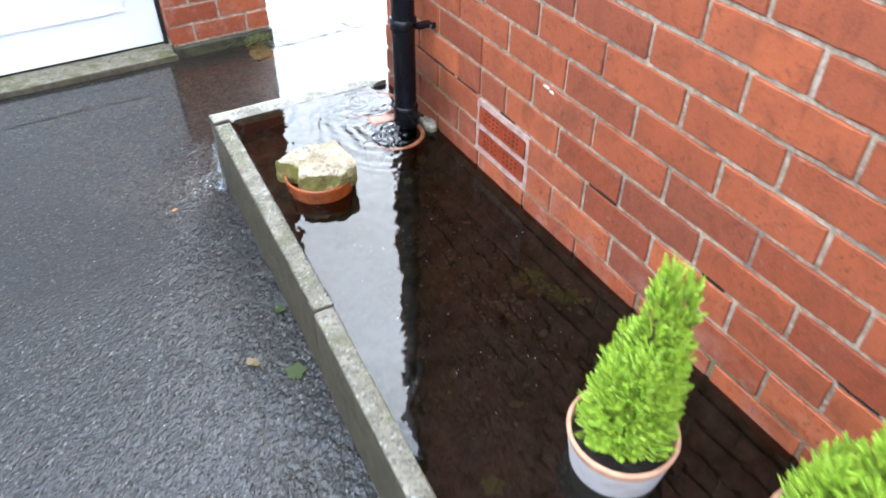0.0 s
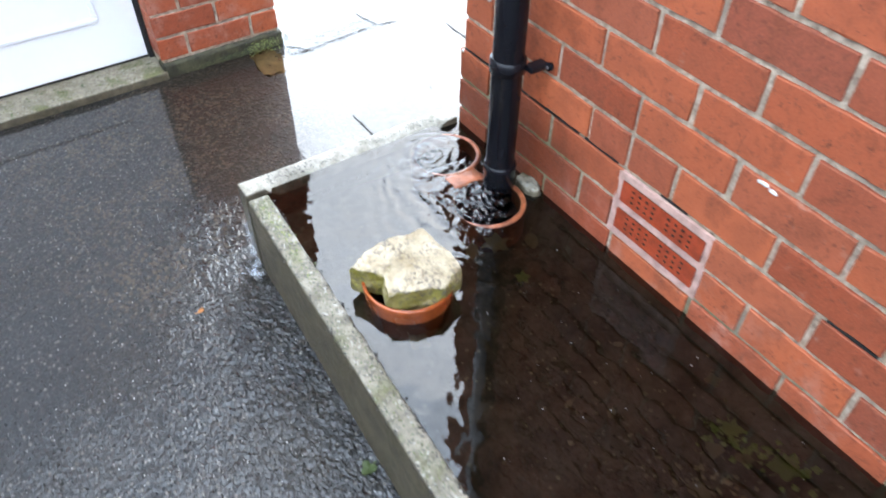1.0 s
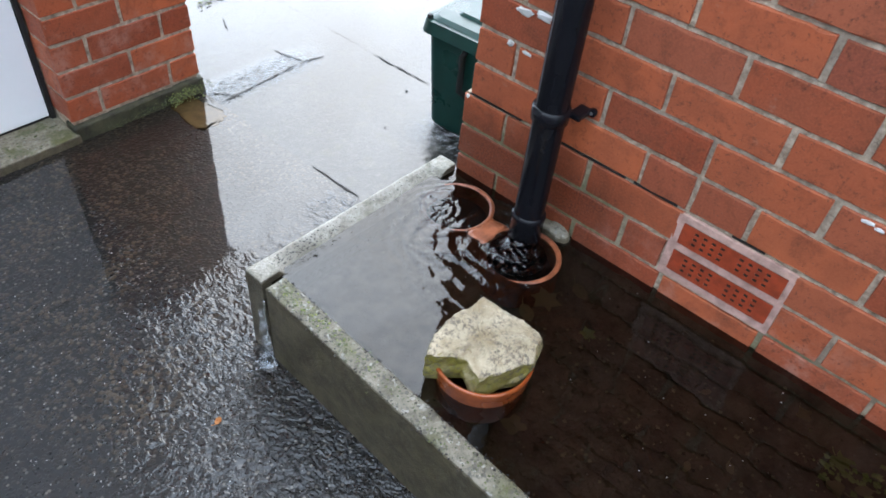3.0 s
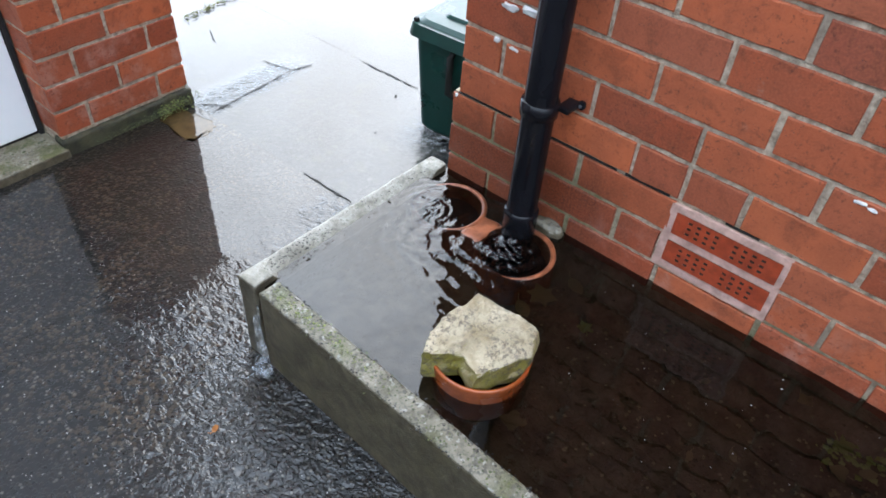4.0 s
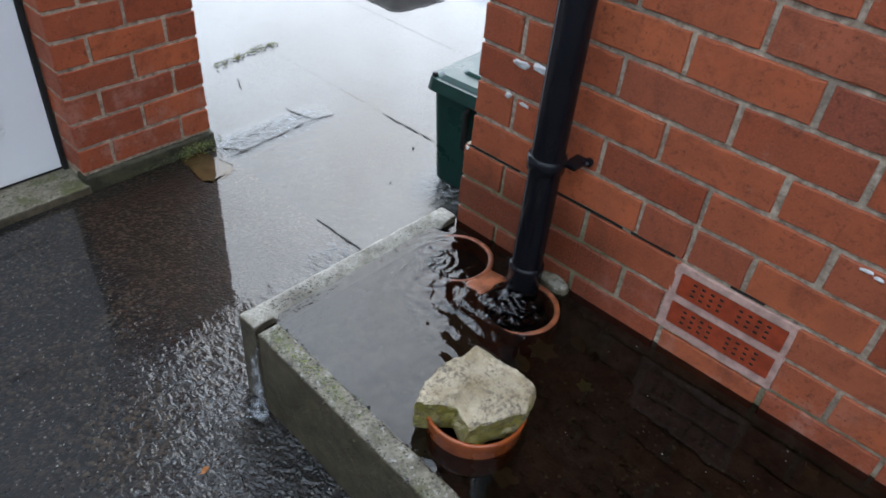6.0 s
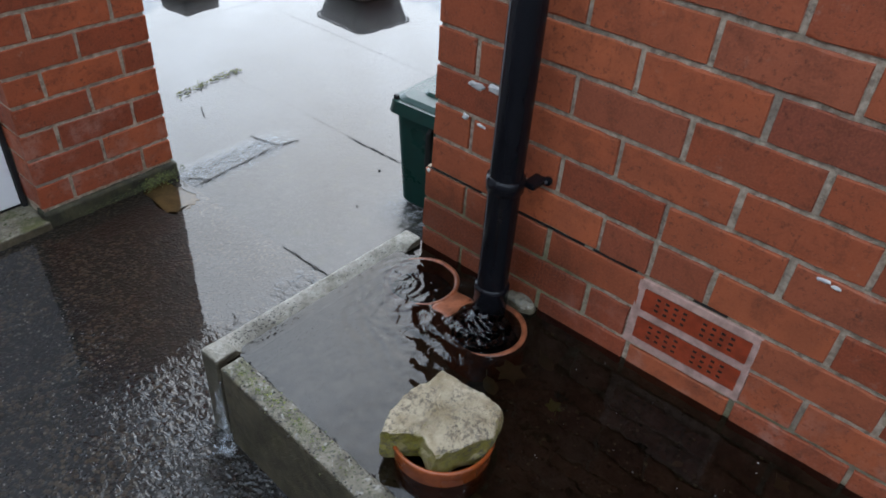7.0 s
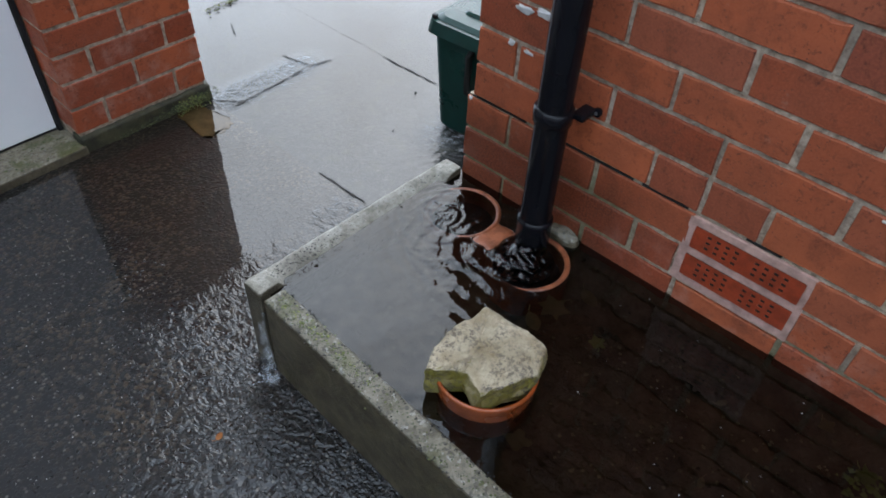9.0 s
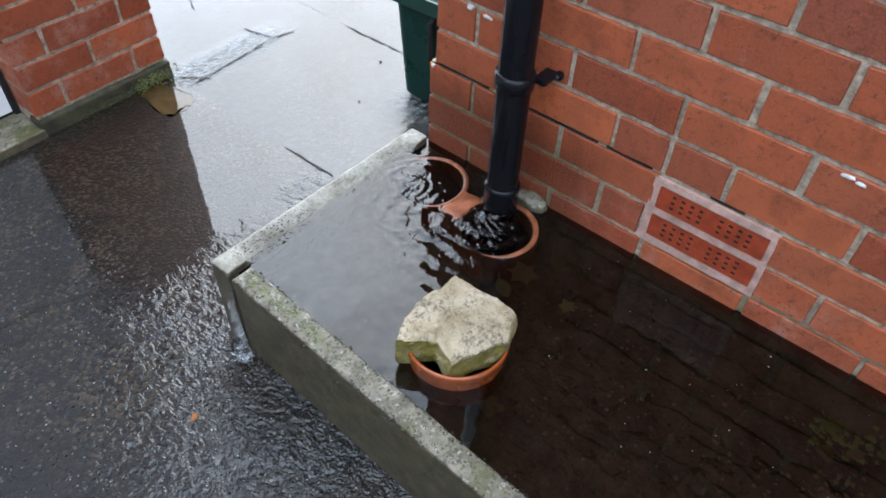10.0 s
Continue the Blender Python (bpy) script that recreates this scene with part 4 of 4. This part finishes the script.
leaf("fallen_leaf", "curled orange dead leaf on the wet tarmac", (-0.783, 0.512, 0.003), 0.019, LEAF_ORANGE, 20, 0.6)
leaf("fallen_leaf", "curled pale tan dead leaf on the wet tarmac", (-0.775, -0.205, 0.003), 0.045, LEAF_TAN, 120, 0.8)
leaf("fallen_leaf", "flat green lobed leaf on the wet tarmac", (-0.694, -0.280, 0.001), 0.050, LEAF_GREEN, 60, 0.1, 5)
leaf("fallen_leaf", "small green leaf lying against the edging", (-0.655, -0.060, 0.003), 0.030, LEAF_GREEN, 200, 0.3, 3)
rnd = random.Random(12)
DROWNED = ((-0.194, 0.158, 0.055, 6), (-0.250, 0.165, 0.05, 0), (-0.12, 0.12, 0.05, 0), (-0.205, 0.043, 0.030, 5), (-0.105, -0.549, 0.045, 5), (-0.15, -0.50, 0.035, 0),
           (-0.18, -0.46, 0.03, 3), (-0.261, -0.498, 0.045, 0), (-0.12, -0.45, 0.035, 5), (-0.278, -0.307, 0.025, 0), (-0.33, -0.25, 0.022, 0), (-0.07, -0.36, 0.028, 4),
           (-0.45, -0.62, 0.03, 0), (-0.38, -0.75, 0.03, 0), (-0.52, -0.88, 0.04, 5), (-0.16, -0.20, 0.022, 0), (-0.22, -0.62, 0.03, 0), (-0.48, 0.02, 0.04, 4))
for x, y, s, lob in DROWNED:
    leaf("drowned_leaf", "brown leaf lying under the water in the bed", (x, y, WATER - 0.0075), s, LEAF_DROWNED if lob != 5 else LEAF_WEED, rnd.uniform(0, 360), 0.08, lob)


def scatter(name, count, place, size, material, label, category, seed, squash=0.6):
    """Uncountable small bits, each a jittered pebble, in one mesh."""
    r = random.Random(seed)
    verts, faces = [], []
    base = [(1, 0, 0), (0, 1, 0), (-1, 0, 0), (0, -1, 0), (0, 0, 1), (0, 0, -1)]
    tri = [(0, 1, 4), (1, 2, 4), (2, 3, 4), (3, 0, 4), (1, 0, 5), (2, 1, 5), (3, 2, 5), (0, 3, 5)]
    for _ in range(count):
        x, y, z = place(r)
        s = r.uniform(*size)
        a = r.uniform(0, 6.283)
        i = len(verts)
        for bx, by, bz in base:
            bx, by, bz = bx * r.uniform(0.6, 1.2), by * r.uniform(0.5, 1.1), bz * squash * r.uniform(0.7, 1.1)
            verts.append((x + s * (bx * math.cos(a) - by * math.sin(a)), y + s * (bx * math.sin(a) + by * math.cos(a)), z + s * bz))
        faces += [tuple(i + k for k in f) for f in tri]
    ob = new(name, mesh_of(name, verts, faces, material))
    return tagged(ob, label, category, kind="stuff")


def on_drive(r):
    while True:
        x, y = r.uniform(-2.0, -0.60), r.uniform(-1.4, 1.4)
        if x < -0.612 + 0.05 * min(0.0, y - 0.5) - 0.005:
            drowned = x > -1.0 + 0.25 * noise.noise((x * 3, y * 3, 2)) and y > -0.75 or y > 0.30 + 0.3 * noise.noise((x * 2, y * 2, 5))
            return x, y, drive_height(x, y) + (-0.0034 if drowned else 0.0006) + r.uniform(-0.002, 0.0008)


scatter("tarmac_chips", 26000, on_drive, (0.0020, 0.0048), CHIPS, "small stone chips standing out of the wet tarmac", "chips", 5)
scatter("pale_grit", 2400, lambda r: (lambda p: (p[0], p[1], drive_height(p[0], p[1]) + 0.0003))(on_drive(r)), (0.0007, 0.0019), GRIT, "pale grit scattered on the wet tarmac", "grit", 6)
scatter("bed_grit", 260, lambda r: (lambda x, y: (x, y, bed_height(x, y) + 0.004))(r.uniform(-0.55, -0.03), r.uniform(-1.0, 0.2)), (0.0012, 0.0030), GRIT, "pale grit lying under the water", "grit", 7)
scatter("floating_specks", 60, lambda r: (r.uniform(-0.5, -0.03), r.uniform(-0.9, 0.12), WATER + 0.0006), (0.0008, 0.0023), GRIT, "tiny pale specks floating on the water", "specks", 8, 0.3)
def in_bed(r):
    x, y = r.gauss(-0.23, 0.13), r.gauss(-0.35, 0.34)
    x = min(-0.02, max(-0.53, x))
    return x, y, bed_height(x, y) + 0.003 + 0.02 * r.random()


scatter("bed_litter", 900, in_bed, (0.0015, 0.0065), LITTER, "rotting leaf bits and crumbs lying under the water", "litter", 21, 0.2)
scatter("weed_clump", 90, lambda r: (lambda u: (-0.16 + 0.07 * u + r.gauss(0, 0.016), -0.42 - 0.16 * u + r.gauss(0, 0.016), WATER - 0.006 - 0.01 * r.random()))(r.random()), (0.003, 0.010), LEAF_WEED, "pale green weed drowned in the bed", "weed", 31, 0.15)
scatter("leaf_mush", 60, lambda r: (-0.235 + r.gauss(0, 0.03), -0.50 + r.gauss(0, 0.022), WATER - 0.010 - 0.01 * r.random()), (0.002, 0.008), LEAF_DROWNED, "brown leaf mush drowned in the bed", "litter", 32, 0.15)
scatter("edging_crumbs", 520, lambda r: (lambda y, side: (-0.576 + 0.045 * (y - 0.566) + side * 0.021 + r.gauss(0, 0.004), y, 0.2215 + r.uniform(-0.002, 0.0015)))(r.uniform(-0.32, 0.56), r.choice((-1, 1, 1))), (0.0010, 0.0036), SOIL, "dark crumbs of dirt along the arrises of the edging", "dirt", 22, 0.5)
scatter("edging_tufts", 130, lambda r: (lambda y: (-0.572 + 0.045 * (y - 0.566) + r.gauss(-0.001, 0.008), y, 0.2235))(0.25 + 0.30 * r.random() ** 0.7), (0.0010, 0.0034), MOSS_LIGHT, "yellow-green moss on the edging", "moss", 23, 0.4)
scatter("end_edging_crumbs", 240, lambda r: (r.uniform(-0.59, -0.40) if r.random() < 0.6 else r.uniform(-0.59, -0.02), r.uniform(0.588, 0.622), 0.2235), (0.0008, 0.0030), SOIL, "dark crumbs on the end edging", "dirt", 24, 0.3)
scatter("edging_debris", 70, lambda r: (lambda y: (-0.549 + 0.045 * (y - 0.566) + r.uniform(-0.008, 0.006), y, WATER + 0.002 + r.uniform(0, 0.004)))(r.uniform(-0.32, 0.55)), (0.002, 0.005), SOIL, "dark bits of dirt caught along the edging", "dirt", 9)
scatter("edging_lichen", 420, lambda r: (lambda y: (-0.578 + 0.045 * (y - 0.566) + r.gauss(0.002, 0.010), y, 0.2225))(r.uniform(-0.31, 0.56)), (0.0008, 0.0030), MOSS, "tufts of moss and lichen on the edging", "moss", 10, 0.35)
scatter("joint_moss", 150, lambda r: (lambda y: (0.16 + r.gauss(0, 0.012) + (y - 1.9) * 1.0 + 0.06, 2.03 + r.gauss(0, 0.012) + (y - 1.9) * 0.12, 0.006))(r.uniform(1.9, 2.22)), (0.002, 0.006), MOSS_LIGHT, "green moss standing out of a paving joint", "moss", 11, 0.8)
scatter("pier_sprigs", 220, lambda r: (PIER_R - 0.02 - 0.11 * r.random(), GARAGE_Y - 0.012 - r.random() * 0.035, 0.006 + 0.035 * r.random()), (0.0015, 0.004), MOSS_LIGHT, "bright green moss sprigs at the pier corner", "moss", 25, 0.7)
scatter("pier_moss", 420, lambda r: (lambda u: (PIER_L + 0.08 + u * 0.36, GARAGE_Y - 0.006 - r.random() * 0.03, 0.012 + 0.03 * r.random() * u))(r.random() ** 0.6), (0.0012, 0.0035), MOSS, "dark green moss along the pier foot", "moss", 13, 0.6)
scatter("sill_moss", 160, lambda r: (r.uniform(-1.3, PIER_L), r.uniform(1.54, 1.65), 0.026), (0.002, 0.007), MOSS, "moss patches on the concrete threshold", "moss", 14, 0.3)

pebble = thing("pebble", "small dark pebble lying on the paving", "pebble", (0.435, 1.025, 0.003))
part("stone", lump(0.0075, 0.006, 0.005, 2.0, 2), DARK, pebble, smooth=True)
for x, y, s in ((0.40, 1.12, 0.004), (0.20, 1.02, 0.003)):
    copy = thing("pebble", "small dark pebble lying on the paving", "pebble", (x, y, 0.003))
    part("stone", lump(s, s * 0.7, s * 0.6, x * 9, 2), DARK, copy, smooth=True)


# lime left on the wall
def crust(y, z, ly, lz, seed):
    bm = lump(0.003, ly, lz, seed, 3, 0.6, 0.8)
    t = thing("lime_crust", "white crust of lime on the brick face", "lime crust", (0.0, y, z))
    part("crust", bm, LIME_CRUST, t, smooth=True)


crust(0.452, 0.668, 0.018, 0.007, 1.0)
crust(0.405, 0.674, 0.017, 0.008, 2.0)
crust(0.475, 0.590, 0.008, 0.006, 3.0)
crust(0.430, 0.585, 0.012, 0.004, 4.5)
crust(-0.270, 0.585, 0.010, 0.0035, 5.0)
crust(-0.291, 0.581, 0.008, 0.003, 6.0)
crust(0.568, 0.418, 0.004, 0.004, 7.0)

# ---- the leak at the corner of the bed ----
spout = thing("leaking_water", "clear rainwater spilling through the gap in the edging", "water", (0, 0, 0))
bm = bmesh.new()
rows = []
for i in range(15):
    f = i / 14
    z = 0.172 * (1 - f) ** 1.0 * (1 - 0.25 * f * (1 - f)) + 0.004
    out = -0.604 - 0.020 * f ** 0.6
    w = 0.004 + 0.020 * f ** 1.6
    rows.append([bm.verts.new((out - 0.014 * math.cos(a) * (0.4 + 0.8 * f) + 0.003 * noise.noise((a * 2, f * 6, 1)), 0.574 - 0.022 * f + w * math.sin(a) + 0.004 * noise.noise((a * 3, f * 8, 4)), z)) for a in [math.pi * 2 * k / 20 for k in range(20)]])
for a, c in zip(rows, rows[1:]):
    for k in range(20):
        q = (k + 1) % 20
        bm.faces.new((a[k], a[q], c[q], c[k]))
bm.faces.new(rows[0])
bm.faces.new(rows[-1][::-1])
bmesh.ops.recalc_face_normals(bm, faces=bm.faces[:])
part("jet", bm, SPRAY, spout, "thin sheet of falling water", smooth=True)
r = random.Random(3)
for _ in range(16):
    part("droplet", lump(r.uniform(0.002, 0.004), r.uniform(0.002, 0.004), 0.003, r.random() * 9, 1, 0.2, 1.0), SPRAY, spout, at=(-0.640 + r.gauss(0, 0.018), 0.545 + r.gauss(0, 0.02), 0.012 + abs(r.gauss(0, 0.012))), smooth=True)

# churned water where the pipe runs out
churn = sheet(-0.066, 0.066, -0.066, 0.066, 40, 40, lambda x, y: 0.0)
for v in churn.verts:
    x, y = v.co.x, v.co.y
    k = max(abs(x), abs(y)) / max(1e-6, math.hypot(x, y))
    x, y = x * k, y * k
    d = math.hypot(x, y) / 0.066
    dp = math.hypot(x - 0.035, y - 0.02)
    z = (1 - d ** 4) * (0.011 * math.exp(-((dp / 0.035) ** 2)) * (1 + 0.8 * noise.noise((x * 70, y * 70, 3))) + 0.0035 * noise.noise((x * 55, y * 55, 7)) + 0.0018 * noise.noise((x * 120, y * 120, 9)))
    v.co = (x, y, z)
boil = part("churned_water", churn, POOL, None, smooth=True)
boil.location = (-0.138, 0.278, WATER + 0.002)
tagged(boil, "rainwater boiling up round the foot of the downpipe", "water", kind="structure")

# ---- paving slabs, one by one ----
rnd = random.Random(21)
xs = [-0.0967, 0.488, 1.098, 1.708, 2.318, 2.928, 3.538]
ys = [0.632, 1.466, 2.066, 2.676, 3.286, 3.896, 4.506, 5.116]
for i in range(len(xs) - 1):
    for j in range(len(ys) - 1):
        if xs[i] > 0.4 and ys[j + 1] < 0.6:
            continue
        x0, x1, y0, y1 = xs[i] + 0.0001, xs[i + 1] - 0.0001, ys[j] + 0.0001, ys[j + 1] - 0.0001
        tilt = rnd.uniform(-0.0008, 0.0008)
        bm = box(-(x1 - x0) / 2, (x1 - x0) / 2, -(y1 - y0) / 2, (y1 - y0) / 2, -0.04, 0.0, 0.0001, 1)
        if i == 0 and j == 1:
            # a broken corner
            bmesh.ops.bisect_plane(bm, geom=bm.verts[:] + bm.edges[:] + bm.faces[:], plane_co=((x1 - x0) / 2 - 0.09, -(y1 - y0) / 2, 0), plane_no=(1, -0.8, 0), clear_outer=True)
            bmesh.ops.holes_fill(bm, edges=bm.edges[:])
        slab = part("slab", bm, SLAB, paving, at=((x0 + x1) / 2, (y0 + y1) / 2, rnd.uniform(-0.0001, 0.0002)))
        slab.rotation_euler = (tilt, rnd.uniform(-0.0008, 0.0008), 0)


def open_joint(x0, y0, x1, y1, w, seed):
    """A dark, ragged gap where the joint has lost its mortar."""
    n = 26
    bm = bmesh.new()
    d = Vector((x1 - x0, y1 - y0, 0))
    side = Vector((-d.y, d.x, 0)).normalized()
    rows = []
    for k in range(n + 1):
        f = k / n
        c = Vector((x0, y0, 0.0022)) + d * f + side * 0.004 * noise.noise((f * 5, seed, 0))
        h = w * max(0.05, 0.55 + 0.9 * noise.noise((f * 9, seed, 3))) * min(1.0, 6 * f + 0.1, 6 * (1 - f) + 0.1)
        rows.append([bm.verts.new(c + side * h * u + Vector((0, 0, 0.0012 * (1 - abs(u))))) for u in (-1, 0, 1)])
    for a, c in zip(rows, rows[1:]):
        for k in range(2):
            bm.faces.new((a[k], a[k + 1], c[k + 1], c[k]))
    bmesh.ops.recalc_face_normals(bm, faces=bm.faces[:])
    tagged(part("open_joint", bm, SOIL, paving), "dark open joint between slabs")


open_joint(0.482, 1.36, 0.488, 1.10, 0.0055, 1.0)
open_joint(-0.093, 1.02, -0.090, 0.83, 0.0060, 2.0)
open_joint(-0.10, 1.452, 0.26, 1.480, 0.0050, 3.0)
open_joint(0.26, 1.482, 0.34, 1.462, 0.0070, 4.0)
open_joint(0.235, 1.60, 0.262, 1.485, 0.0055, 5.0)
open_joint(-0.085, 1.52, -0.02, 1.44, 0.0060, 6.0)
open_joint(0.24, 1.90, 0.20, 1.82, 0.0045, 7.0)
patch = lump(0.050, 0.095, 0.0012, 5.0, 4, 0.5, 0.75)
for v in patch.verts:
    v.co.z = 0.0012 if v.co.z > 0.0 else -0.003
bmesh.ops.translate(patch, vec=(-0.172, 1.462, 0.0005), verts=patch.verts[:])
tagged(part("ochre_patch", patch, OCHRE, paving), "ochre stained edge of concrete")

# ---- bricks ----
rnd = random.Random(5)
joined_v, joined_f = [], []
for y, z, length, c in house_courses():
    v = rnd.randrange(5)
    if -1.55 < y and c < 10:
        ob = new("brick", shared_brick(length, COURSE - JOINT, v, BRICK))
        ob.parent = wall
        ob.location = (rnd.uniform(-0.0008, 0.0006), y, z)
    else:
        bv = [(0, 0, 0), (0, length, 0), (0, length, COURSE - JOINT), (0, 0, COURSE - JOINT)]
        i = len(joined_v)
        joined_v += [(0.0, y + p[1], z + p[2]) for p in bv] + [(0.012, y + p[1], z + p[2]) for p in bv]
        joined_f += [tuple(i + k for k in f) for f in ((0, 3, 2, 1), (0, 1, 5, 4), (1, 2, 6, 5), (2, 3, 7, 6), (3, 0, 4, 7))]
rest = new("upper_bricks", mesh_of("upper_bricks", joined_v, joined_f, BRICK_FAR))
rest.parent = wall
tagged(rest, "bricks of the upper house wall", kind="stuff")


def corner_side(parent, x, y, z, length, facing):
    """A brick end seen round a corner, turned to face the given way."""
    ob = new("brick", shared_brick(length, 0.0788 - 0.0105, rnd.randrange(5), BRICK))
    ob.parent = parent
    ob.matrix_local = pose(x, y, z, 0, 0, facing)
    return ob


# garage pier: front bricks face -y, the reveal faces -x
width = PIER_R - PIER_L
for c in range(0, 28):
    z = 0.0605 + 0.0788 * c
    cuts = [PIER_L, -0.410, -0.187, PIER_R] if c % 2 == 0 else [PIER_L, -0.298, PIER_R]
    for k, (a, b2) in enumerate(zip(cuts, cuts[1:])):
        lo = a + (0.0 if k == 0 else JOINT / 2)
        hi = b2 - (0.0 if k == len(cuts) - 2 else JOINT / 2)
        corner_side(garage, hi, GARAGE_Y + rnd.uniform(-0.0008, 0.0008), z, hi - lo, 90)
    corner_side(garage, PIER_L + 0.0006, GARAGE_Y + 0.004, z, 0.098 if c % 2 else 0.205, 0)
    corner_side(garage, PIER_R - 0.0006, GARAGE_Y + 0.004 + (0.205 if c % 2 else 0.098), z, 0.205 if c % 2 else 0.098, 180)
